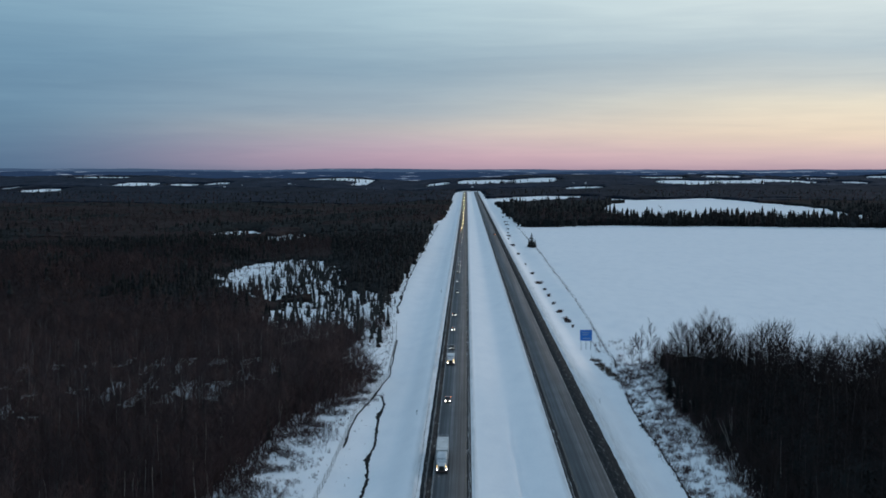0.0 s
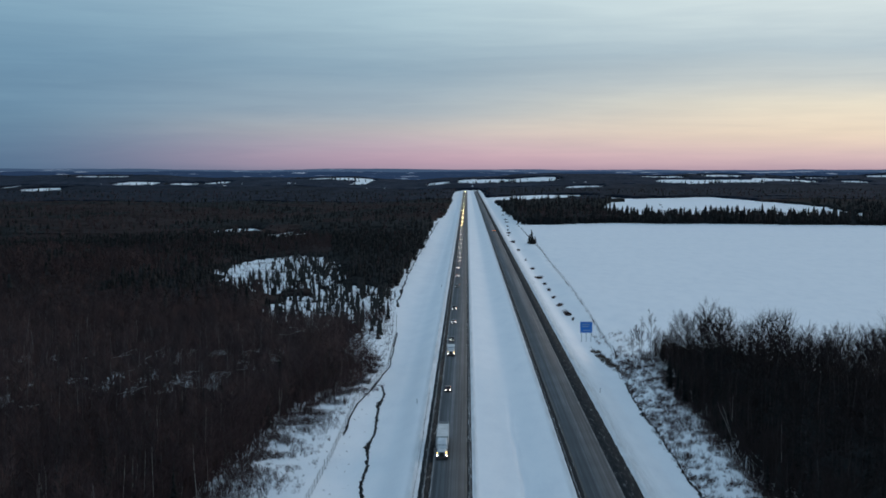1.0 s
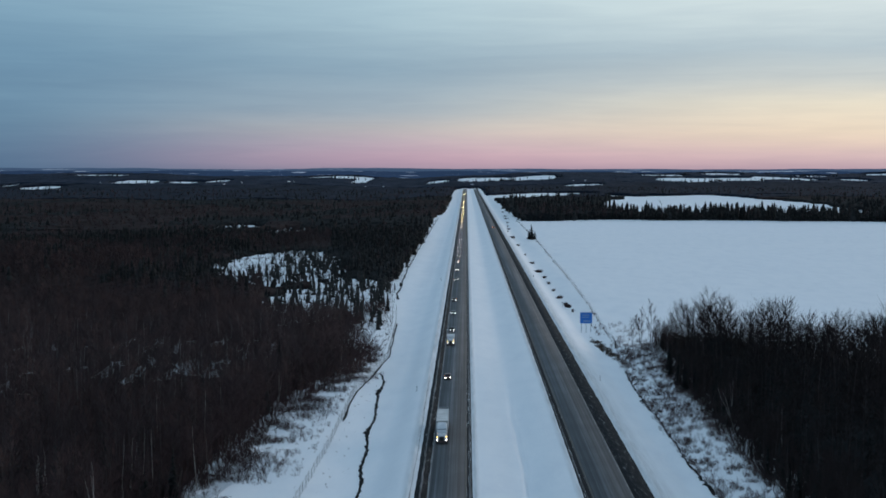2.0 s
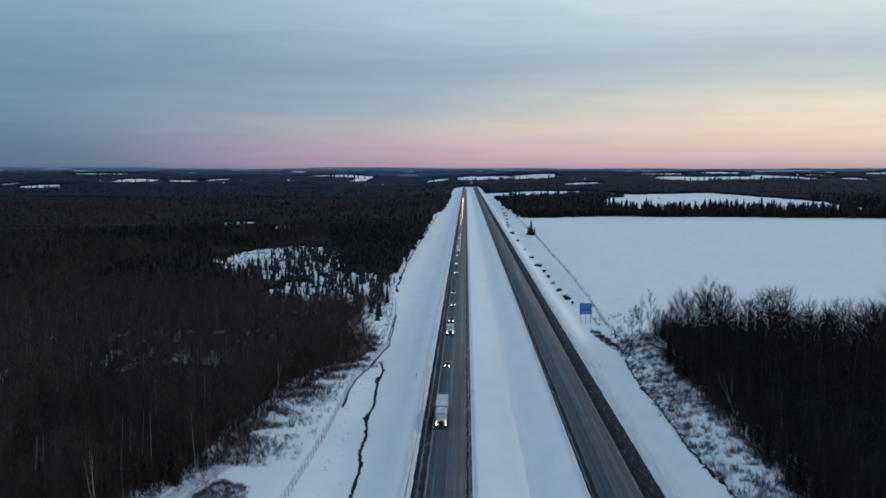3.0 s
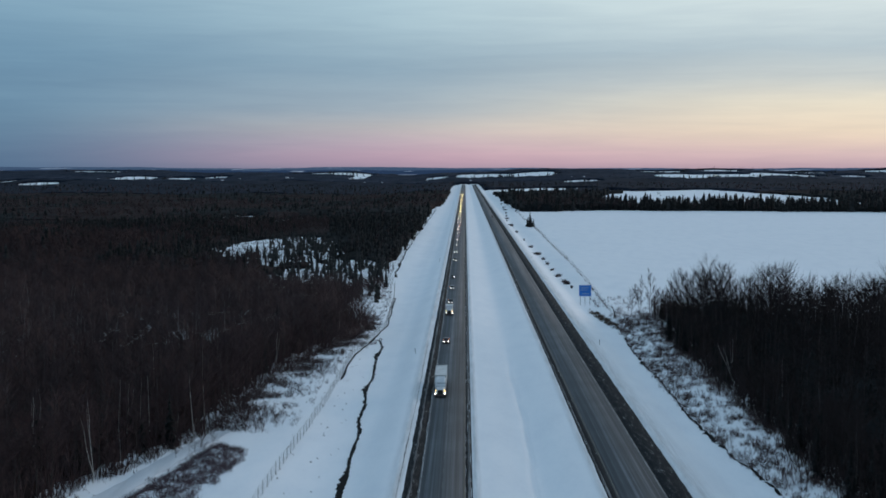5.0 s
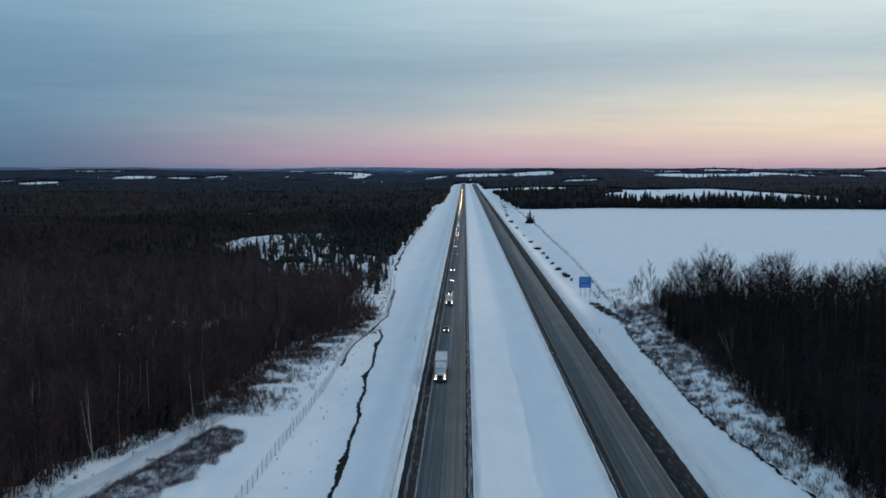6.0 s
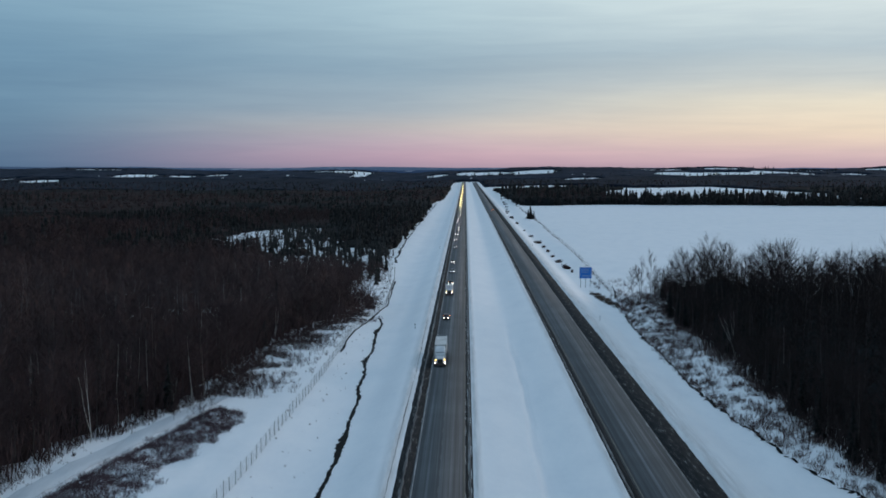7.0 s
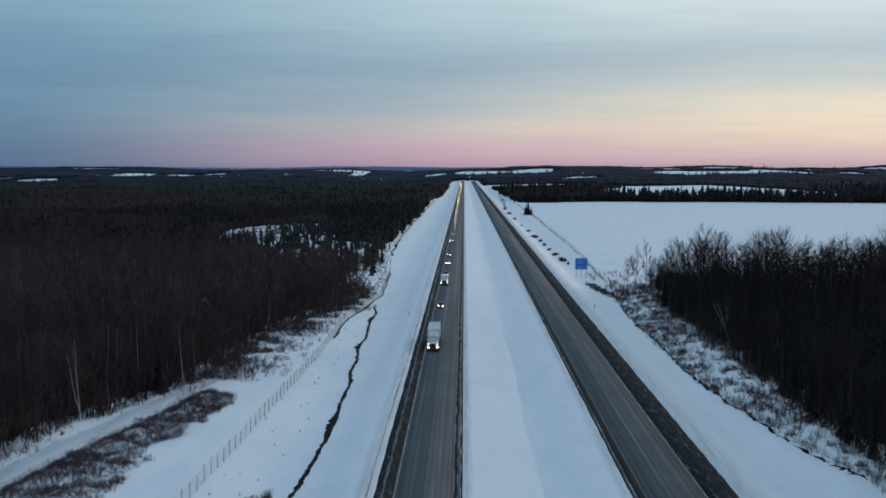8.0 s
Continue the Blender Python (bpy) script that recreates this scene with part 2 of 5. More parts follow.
SIGNBLUE = material("sign_blue", [(0.3, (0.010, 0.14, 0.48)), (0.7, (0.016, 0.17, 0.56))], 1.0, 0.35, spec=0.5)
SIGNWHITE = material("sign_white", [(0.3, (0.20, 0.29, 0.45)), (0.7, (0.32, 0.40, 0.54))], 1.0, 0.4)
TRAILER = material("grubby_white_box", [(0.3, (0.40, 0.40, 0.39)), (0.6, (0.62, 0.62, 0.61)), (0.8, (0.70, 0.70, 0.69))], 0.5, 0.5, fine=0.3)
CABPAINT = material("pale_cab_paint", [(0.3, (0.50, 0.51, 0.52)), (0.7, (0.66, 0.67, 0.68))], 0.8, 0.3, spec=0.5)
RUBBER = material("tyre_rubber", [(0.3, (0.012, 0.012, 0.012)), (0.7, (0.03, 0.03, 0.03))], 4.0, 0.9)
CHROME = material("dull_chrome", [(0.3, (0.35, 0.35, 0.36)), (0.7, (0.6, 0.6, 0.6))], 4.0, 0.25, metal=1.0)
GLASS = material("dark_glass", [(0.3, (0.01, 0.012, 0.014)), (0.7, (0.02, 0.022, 0.025))], 2.0, 0.06, spec=0.6)
BUMPERBROWN = material("bumper_brown_paint", [(0.3, (0.06, 0.04, 0.036)), (0.7, (0.14, 0.10, 0.09))], 2.0, 0.6)
CHASSIS = material("dirty_chassis", [(0.3, (0.02, 0.02, 0.02)), (0.7, (0.06, 0.055, 0.05))], 2.0, 0.8)
PAINTS = [material(n, [(0.3, tuple(0.75 * v for v in c)), (0.7, c)], 1.2, 0.3, spec=0.5, fine=0.3) for n, c in (
    ("black_car_paint", (0.012, 0.012, 0.014)), ("dark_red_car_paint", (0.10, 0.012, 0.012)), ("white_car_paint", (0.65, 0.65, 0.66)),
    ("grey_car_paint", (0.10, 0.105, 0.11)), ("silver_car_paint", (0.35, 0.36, 0.37)), ("blue_car_paint", (0.02, 0.04, 0.10)))]
LAMP = emitter("headlight_glow", (1.0, 0.93, 0.84), 9.0)
WARM = emitter("warm_headlight_glow", (1.0, 0.74, 0.32), 22.0)
AMBER = emitter("amber_marker_glow", (1.0, 0.62, 0.14), 5.0)
TAIL = emitter("tail_light_glow", (1.0, 0.25, 0.08), 5.0)
WINDOWLIGHT = emitter("lit_window", (1.0, 0.9, 0.7), 3.0)
HOUSEWALL = material("pale_siding", [(0.3, (0.25, 0.25, 0.25)), (0.7, (0.42, 0.42, 0.42))], 0.5, 0.7)
SHINGLE = material("snowy_roof", [(0.3, (0.6, 0.62, 0.64)), (0.7, (0.78, 0.79, 0.8))], 0.3, 0.8)


# ---------------- mesh helpers ----------------
def np_mesh(name, verts, tris, mats, index=None):
    verts, tris = np.asarray(verts, np.float32), np.asarray(tris, np.int32)
    me = bpy.data.meshes.new(name)
    me.vertices.add(len(verts))
    me.vertices.foreach_set("co", verts.ravel())
    k = tris.shape[1]
    me.loops.add(tris.size)
    me.loops.foreach_set("vertex_index", tris.ravel())
    me.polygons.add(len(tris))
    me.polygons.foreach_set("loop_start", np.arange(len(tris), dtype=np.int32) * k)
    for m in mats:
        me.materials.append(m)
    if index is not None:
        me.polygons.foreach_set("material_index", np.asarray(index, np.int32))
    me.update(calc_edges=True)
    return me


def part(name, bm, mat, parent=None, label=""):
    me = bpy.data.meshes.new(name)
    bm.to_mesh(me)
    bm.free()
    me.materials.append(mat)
    ob = new(name, me)
    if parent:
        ob.parent = parent
    return tagged(ob, label)


def box(bm, x0, x1, y0, y1, z0, z1, bevel=0.0):
    r = bmesh.ops.create_cube(bm, size=1.0, matrix=Matrix.LocRotScale(((x0 + x1) / 2, (y0 + y1) / 2, (z0 + z1) / 2), None, (x1 - x0, y1 - y0, z1 - z0)))
    if bevel:
        bmesh.ops.bevel(bm, geom=list({e for v in r["verts"] for e in v.link_edges}), offset=bevel, segments=2, affect="EDGES", clamp_overlap=True)
    return bm


def boxed(*a, **k):
    return box(bmesh.new(), *a, **k)


def rod(x, y, z0, z1, r, n=8, r2=None):
    bm = bmesh.new()
    bmesh.ops.create_cone(bm, cap_ends=True, segments=n, radius1=r, radius2=r if r2 is None else r2, depth=z1 - z0, matrix=Matrix.Translation((x, y, (z0 + z1) / 2)))
    return bm


def disc_x(x0, x1, y, z, r, n=16):
    bm = bmesh.new()
    bmesh.ops.create_cone(bm, cap_ends=True, segments=n, radius1=r, radius2=r, depth=x1 - x0, matrix=Matrix.Translation(((x0 + x1) / 2, y, z)) @ Matrix.Rotation(radians(90), 4, "Y"))
    return bm


def disc_y(x, y0, y1, z, r, n=12):
    bm = bmesh.new()
    bmesh.ops.create_cone(bm, cap_ends=True, segments=n, radius1=r, radius2=r, depth=abs(y1 - y0), matrix=Matrix.Translation((x, (y0 + y1) / 2, z)) @ Matrix.Rotation(radians(90), 4, "X"))
    return bm


def loft(sections, closed=True):
    """A body from cross sections, each a list of points of the same count."""
    bm = bmesh.new()
    rings = [[bm.verts.new(p) for p in s] for s in sections]
    n = len(rings[0])
    for a, b in zip(rings, rings[1:]):
        for i in range(n):
            bm.faces.new((a[i], a[(i + 1) % n], b[(i + 1) % n], b[i]))
    bm.faces.new(rings[0][::-1])
    bm.faces.new(rings[-1])
    bmesh.ops.recalc_face_normals(bm, faces=bm.faces)
    return bm


def base(name, x, y, z, label, category, group="", kind="", turn=0.0):
    ob = new(name)
    ob.matrix_basis = pose(x, y, z, 0, 0, turn)
    return tagged(ob, label, category, group, kind)


# ---------------- the lie of the land ----------------
def curve_of(*pts):
    ys, xs = [p[0] for p in pts], [p[1] for p in pts]
    return lambda y: np.interp(y, ys, xs)


def smooth(a, b, v):
    t = np.clip((np.asarray(v, float) - a) / (b - a), 0, 1)
    return t * t * (3 - 2 * t)


# distances along the road and the offsets there of the wood's edges, the fences and the creek
left_wood = curve_of((60, -69), (120, -66), (167, -62), (187, -60.5), (198, -55.8), (211, -52), (220, -49.6), (240, -48), (265, -47.6), (287, -45.7), (306, -43.7), (328, -40), (350, -34), (370, -31.5), (400, -30), (432, -30), (468, -31.3), (509, -33), (590, -35.3), (745, -37), (890, -35), (1190, -36.8), (1434, -36), (1717, -30), (3250, -27))
track_side = curve_of((100, -62), (140, -58.5), (159, -56), (181, -52.4), (204, -48), (215, -46), (240, -42))
right_wood = curve_of((60, 59), (155, 58), (189, 58.2), (216, 59.2), (245, 58.4), (270, 58.4), (300, 59.5), (340, 60.2), (390, 61), (433, 62))
wood_back = curve_of((50, 430), (60, 420), (72, 397), (86, 374), (98, 355), (112, 328), (140, 302), (220, 270), (420, 215), (900, 120))
left_fence = curve_of((100, -33.2), (150, -32.4), (203, -31.4), (258, -30.5), (288, -30.5), (325, -31), (350, -28.6), (389, -26), (468, -28), (588, -34.6), (745, -36.6), (1190, -36.5), (2100, -34.5))
right_fence = curve_of((150, 51), (236, 48), (318, 49.5), (408, 51.5), (535, 55), (736, 58), (1082, 60.5), (1670, 59), (2900, 54))


def wander(x, y, s, k=0.0):
    return np.sin(x / s + 1.7 * np.sin(y / s * 0.7 + k) + k) * np.cos(y / s * 0.9 + 0.6 * np.sin(x / s * 1.3) - k)


def height(x, y):
    x, y = np.asarray(x, float), np.asarray(y, float)
    z = np.zeros(np.broadcast(x, y).shape)
    # side slopes, median swale
    z = z - 2.2 * smooth(11.5, 18.8, -x) - 0.25 * smooth(18, 23, -x) + 1.2 * smooth(24, 36, -x)
    z = z - 1.75 * smooth(1.6, 12.6, x) * (1 - smooth(10.6, 21.4, x))  - 0.55 * np.exp(-((x - 11.5 - 0.35 * np.sin(y / 17) - 0.15 * np.sin(y / 5.3)) / 0.42) ** 2) * (1 - smooth(290, 350, y)) - 0.30 * smooth(11.2, 12.2, x) * (1 - smooth(12.5, 16.5, x)) * (1 - smooth(290, 350, y)) + 0.04 * wander(x, y, 7.0, 0.7) * np.exp(-((x - 11.5) / 5.0) ** 2)
    z = z - 2.3 * smooth(36, 44, x) + 1.2 * smooth(45, 56, x)
    # ploughed banks beside the shoulders
    rough = 0.75 + 0.25 * np.sin(y * 0.9 + 2 * np.sin(y * 0.13))
    z = z + 0.35 * rough * (np.exp(-((x + 10.9) / 0.6) ** 2) + 0.7 * np.exp(-((x - 1.9) / 0.5) ** 2) + 0.6 * np.exp(-((x - 20.9) / 0.5) ** 2) + np.exp(-((x - 35.3) / 0.7) ** 2))
    # drifts and rolls away from the road
    off = smooth(12, 30, -x) + smooth(40, 60, x)
    calm = 1 - 0.75 * smooth(58, 75, x)
    z = z + off * calm * (0.14 * wander(x, y, 3.1) + 0.28 * wander(x, y, 11.0, 1.0) + 0.8 * smooth(300, 700, y) * wander(x, y, 90.0, 2.0))
    z = z - 7.0 * smooth(60, 220, -x) * smooth(400, 1000, y)
    # hummocks of snow over buried brush on both verges, a furrow beside the snow track
    knoll = np.clip(1.3 - ((x + 47) / 10) ** 2 - ((y - 175) / 42) ** 2, 0, 1) * smooth(0.3, 1.6, x - track_side(y)) + smooth(46.5, 48.5, x) * (1 - smooth(55, 60, x)) * (1 - smooth(370, 400, y))
    z = z + knoll * (0.26 * wander(x, y, 1.5, 0.4) + 0.38 * wander(x, y, 3.3, 1.9))
    z = z - 0.8 * np.exp(-((x - track_side(y)) / 0.9) ** 2) * (1 - smooth(205, 222, y))
    # the road goes over a crest; hills close the distance
    z = z - 14.0 * smooth(3640, 3900, y) * (1 - smooth(120, 500, np.abs(x)))
    z = z + FAR_RISE * smooth(3450, 4850, y) * (1 + 0.14 * np.sin(x / 310 + 0.8) + 0.09 * np.sin(x / 127) + 0.05 * np.sin(x / 61 + y / 300) + 0.16 * smooth(0, 700, x) * (0.65 + 0.35 * np.sin(x / 140)))
    return z


def grid_lines(stops):
    out = [stops[0][0]]
    for (a, s0), (b, s1) in zip(stops, stops[1:]):
        v = a
        while v < b - 1e-6:
            t = (v - a) / (b - a)
            v = min(b, v + s0 + (s1 - s0) * t)
            out.append(v)
    return np.array(out)


gx = grid_lines([(-2600, 120), (-600, 40), (-120, 5), (-62, 0.7), (-9.6, 0.45), (2, 0.45), (20, 0.6), (36, 0.45), (62, 0.8), (120, 5), (600, 40), (2600, 120)])
gy = grid_lines([(-400, 60), (60, 20), (130, 2.2), (420, 2.8), (900, 8), (2000, 30), (4990, 60)])
GX, GY = np.meshgrid(gx, gy)
GZ = height(GX, GY)
GZ[(GX > -9.3) & (GX < 1.0) & (GY < 3800)] -= 0.12
GZ[(GX > 21.4) & (GX < 34.4) & (GY < 3800)] -= 0.12
nx, ny = len(gx), len(gy)
idx = np.arange(nx * ny).reshape(ny, nx)
quads = np.stack([idx[:-1, :-1], idx[:-1, 1:], idx[1:, 1:], idx[1:, :-1]], -1).reshape(-1, 4)
me = np_mesh("ground", np.stack([GX, GY, GZ], -1).reshape(-1, 3), quads, [SNOW])
me.polygons.foreach_set("use_smooth", np.ones(len(quads), bool))
tagged(new("ground", me), "snow-covered rolling ground with ditches and fields", "ground", kind="structure")


def strip(name, x0, x1, y0, y1, z, mat, label, parent=None, step=20.0, wob=0.0, seed=1, thick=0.12):
    """A long slab along the road, with edges that may wander a little."""
    rnd = np.random.RandomState(seed)
    ys = grid_lines([(y0, step), (min(y1, 700), step), (y1, step * 6)]) if y1 > 700 else np.arange(y0, y1 + step / 2, step)
    n = len(ys)
    a = x0 + wob * (rnd.rand(n) - 0.5) * 2
    b = x1 + wob * (rnd.rand(n) - 0.5) * 2
    h = height(np.full(n, 0.0), ys) if y1 > 3000 else np.zeros(n)
    v = np.concatenate([np.stack([a, ys, h + z - thick], 1), np.stack([a, ys, h + z], 1), np.stack([b, ys, h + z], 1), np.stack([b, ys, h + z - thick], 1)])
    q = []
    for i in range(n - 1):
        for k in range(3):
            q.append((k * n + i, (k + 1) * n + i, (k + 1) * n + i + 1, k * n + i + 1))
    ob = new(name, np_mesh(name, v, q, [mat]))
    if parent:
        ob.parent = parent
        return tagged(ob, label)
    return tagged(ob, label, "road", kind="structure")


END = 3760
west = strip("road", -7.25, 0.15, -200, END, 0.04, ASPHALT, "salt-streaked two-lane asphalt carriageway between snow banks", wob=0.04)
east = strip("road", 22.9, 30.6, -200, END, 0.04, ASPHALT, "salt-streaked two-lane asphalt carriageway with empty lanes", wob=0.04)
for x0, x1, mat, tag in ((-9.5, -7.25, GRAVEL, "dark wet gravel shoulder with patches of snow"), (0.15, 0.5, WETEDGE, "wet black edge of the carriageway"), (0.5, 0.95, MEDGRAVEL, "narrow slushy gravel edge beside the median"), (0.95, 1.25, WETEDGE, "wet black rim beside the median snow"),
                         (21.5, 21.8, WETEDGE, "wet black rim beside the median snow"), (21.8, 22.1, MEDGRAVEL, "narrow slushy gravel edge beside the median"), (22.1, 22.9, WETEDGE, "wet black edge of the carriageway"), (30.6, 34.3, GRAVEL, "wide dark gravel shoulder with patches of snow")):
    tagged(strip("road_shoulder", x0, x1, -200, END, 0.02, mat, tag, step=3.0, wob=0.09, seed=int(x0 * 10) % 97), category="shoulder")
tagged(strip("road_shoulder", -8.72, -8.36, -200, 1500, 0.027, MEDGRAVEL, "thin slushy streak along the gravel shoulder", step=2.2, wob=0.13, seed=12), category="shoulder")
for road, edges, mid in ((west, ((-7.05, PAINT), (-0.1, YPAINT)), -3.55), (east, ((23.15, YPAINT), (30.4, PAINT)), 26.8)):
    for x, mat in edges:
        strip("edge_line", x - 0.08, x + 0.08, 100, 2600, 0.046, mat, "worn painted edge line", road, thick=0.004)
    dash = np_mesh("lane_dash", [(-0.07, 0, 0), (0.07, 0, 0), (0.07, 3, 0), (-0.07, 3, 0)], [(0, 1, 2, 3)], [DASH])
    for i in range(85):
        ob = new("lane_dash", dash)
        ob.parent = road
        ob.location = (mid, 110 + 9 * i, 0.047)


# ---------------- trees ----------------
class Twigs:
    """Collects tapered rods as plain arrays."""

    def __init__(self):
        self.v, self.t = [], []

    def rod(self, p, q, r0, r1, n=3):
        p, q = np.asarray(p, float), np.asarray(q, float)
        d = q - p
        d /= np.linalg.norm(d) + 1e-9
        u = np.cross(d, (0.3, 0.9, 0.2) if abs(d[2]) > 0.8 else (0, 0, 1.0))
        u /= np.linalg.norm(u) + 1e-9
        w = np.cross(d, u)
        i = len(self.v)
        for k in range(n):
            self.v.append(p + r0 * (math.cos(k * math.tau / n) * u + math.sin(k * math.tau / n) * w))
        if r1 <= 0:
            self.v.append(q)
            self.t += [(i + k, i + (k + 1) % n, i + n) for k in range(n)]
        else:
            for k in range(n):
                self.v.append(q + r1 * (math.cos(k * math.tau / n) * u + math.sin(k * math.tau / n) * w))
            for k in range(n):
                a, b = i + k, i + (k + 1) % n
                self.t += [(a, b, b + n), (a, b + n, a + n)]

    def sliver(self, p, q, r):
        p, q = np.asarray(p, float), np.asarray(q, float)
        side = np.cross(q - p, (0.5, -0.8, 0.33))
        side /= np.linalg.norm(side) + 1e-9
        i = len(self.v)
        self.v += [p - r * side, p + r * side, q]
        self.t.append((i, i + 1, i + 2))

    def arrays(self):
        return np.array(self.v, np.float32), np.array(self.t, np.int32)


def bare_tree(seed, h, limbs=13, subs=4, twigs=5, wide=1.0, fine=0.022, low=0.25, spread=0.27, stems=1, rise=0.5, up=0.35):
    """Trunk and crown of a leafless broadleaf tree, as two sets of rods."""
    r = random.Random(seed)
    trunk, crown = Twigs(), Twigs()
    for s in range(stems):
        lean = Vector((r.uniform(-1, 1), r.uniform(-1, 1), 0)) * (0.05 if stems == 1 else 0.17) * h
        pts, foot = [], Vector((r.uniform(-0.2, 0.2), r.uniform(-0.2, 0.2), -0.3)) if stems > 1 else Vector((0, 0, -0.3))
        top = h * r.uniform(0.86, 1.0)
        for k in range(6):
            f = k / 5
            pts.append(foot + Vector((lean.x * f * f + 0.012 * h * r.uniform(-1, 1) * (k > 0), lean.y * f * f + 0.012 * h * r.uniform(-1, 1) * (k > 0), top * f)))
        r0 = 0.0105 * h * wide
        for k in range(5):
            trunk.rod(pts[k], pts[k + 1], r0 * (1 - k / 5) ** 0.8 + 0.015, r0 * (1 - (k + 1) / 5) ** 0.8 + 0.012, 5)
        for j in range(limbs):
            f = low + (0.97 - low) * (j + r.random()) / limbs
            k = min(4, int(f * 5))
            at = pts[k].lerp(pts[k + 1], f * 5 - k)
            az = j * 2.4 + r.uniform(-0.5, 0.5)
            tilt = r.uniform(rise, rise + 0.5)
            env = (f - low) / (1 - low)
            tilt = rise + 0.62 - 0.5 * env + r.uniform(-0.15, 0.15)
            ln = h * spread * (0.5 + 0.62 * math.sin(math.pi * min(1.0, 0.12 + env) ** 0.75)) * r.uniform(0.75, 1.15)
            d = Vector((math.cos(az) * math.sin(tilt), math.sin(az) * math.sin(tilt), math.cos(tilt)))
            mid = at + d * ln * 0.55
            tip = mid + (d + Vector((0, 0, up))).normalized() * ln * 0.5
            crown.rod(at, mid, 0.016 * ln * wide + 0.008, 0.010 * ln * wide, 3)
            crown.rod(mid, tip, 0.010 * ln * wide, 0, 3)
            for m in range(subs):
                g = 0.25 + 0.7 * (m + r.random()) / subs
                b = at.lerp(mid, g / 0.55) if g < 0.55 else mid.lerp(tip, (g - 0.55) / 0.45)
                e = (d + Vector((r.uniform(-1, 1), r.uniform(-1, 1), r.uniform(0.0, 1.0))) * 0.55).normalized()
                sl = ln * r.uniform(0.32, 0.62)
                c = b + e * sl
                crown.rod(b, c, 0.35 * fine + 0.006 * sl * wide + 0.005, 0, 3)
                for q in range(twigs):
                    g2 = r.uniform(0.15, 1.0)
                    b2 = b.lerp(c, g2)
                    e2 = (e + Vector((r.uniform(-1, 1), r.uniform(-1, 1), r.uniform(-0.2, 1))) * 0.65).normalized()
                    if 3 < twigs < 10:
                        crown.rod(b2, b2 + e2 * sl * r.uniform(0.35, 0.7), fine, 0, 3)
                    else:
                        crown.sliver(b2, b2 + e2 * sl * r.uniform(0.5, 0.95), fine)
    return trunk.arrays(), crown.arrays()


def soft_tree(seed, h, twigs, fine, width=0.2):
    """A slender bare tree deep in the wood: a stem and a brush of fine upswept twigs."""
    r = random.Random(seed)
    trunk, crown = Twigs(), Twigs()
    a, b = Vector((0, 0, -0.3)), Vector((r.uniform(-0.4, 0.4), r.uniform(-0.4, 0.4), 0.55 * h))
    c = b + Vector((r.uniform(-0.5, 0.5), r.uniform(-0.5, 0.5), 0.4 * h))
    trunk.rod(a, b, 0.0095 * h, 0.006 * h, 3)
    trunk.rod(b, c, 0.006 * h, 0, 3)
    for k in range(twigs):
        f = r.uniform(0.36, 1.0)
        az = k * 2.4 + r.uniform(-0.6, 0.6)
        env = math.sin(math.pi * min(1.0, (f - 0.28) / 0.78)) ** 0.7
        out = Vector((math.cos(az), math.sin(az), 0))
        start = (a.lerp(b, f / 0.58) if f < 0.58 else b.lerp(c, (f - 0.58) / 0.42)) + out * h * width * env * r.uniform(0.0, 0.75)
        crown.sliver(start, start + (out * r.uniform(0.3, 1.5) + Vector((0, 0, 1))).normalized() * h * r.uniform(0.10, 0.2), fine)
    return trunk.arrays(), crown.arrays()


def forked_birch(seed, h, stems):
    """A pale trunk that forks low into leaning, slightly bowed stems with a thin crown."""
    r = random.Random(seed)
    trunk, crown = Twigs(), Twigs()
    fork = Vector((r.uniform(-0.3, 0.3), r.uniform(-0.3, 0.3), h * r.uniform(0.08, 0.2))) if stems > 1 else Vector((0.1, 0, 0.2 * h))
    trunk.rod((0, 0, -0.3), fork, 0.0075 * h, 0.0064 * h, 6)
    for k in range(stems):
        az = (0.9 if k % 2 else -0.5) * k + r.uniform(-0.4, 0.4)
        out = Vector((math.cos(az), 0.5 * math.sin(az), 0))
        reach = h * (r.uniform(0.10, 0.20) if k else 0.05)
        pts = [fork + out * reach * (f ** 0.75) + Vector((0.010 * h * r.uniform(-1, 1) * (f > 0), 0, (h - fork.z) * f * (1 - 0.12 * k))) for f in (0, 0.25, 0.5, 0.75, 1.0)]
        for j in range(4):
            trunk.rod(pts[j], pts[j + 1], 0.0056 * h * (1 - j * 0.2), 0.0056 * h * (1 - (j + 1) * 0.2), 5)
        for m in range(26):
            f = r.uniform(0.4, 1.0)
            b = pts[min(3, int(f * 4))].lerp(pts[min(3, int(f * 4)) + 1], f * 4 - min(3, int(f * 4)))
            a2 = r.uniform(0, math.tau)
            d = Vector((math.cos(a2), math.sin(a2), r.uniform(0.6, 1.8))).normalized()
            q = b + d * h * r.uniform(0.06, 0.15)
            crown.rod(b, q, 0.025, 0, 3)
            for w in range(4):
                p2 = b.lerp(q, r.uniform(0.2, 1.0))
                crown.sliver(p2, p2 + (d + Vector((r.uniform(-1, 1), r.uniform(-1, 1), r.uniform(-0.4, 0.8))) * 0.7).normalized() * h * 0.06, 0.02)
    return trunk.arrays(), crown.arrays()


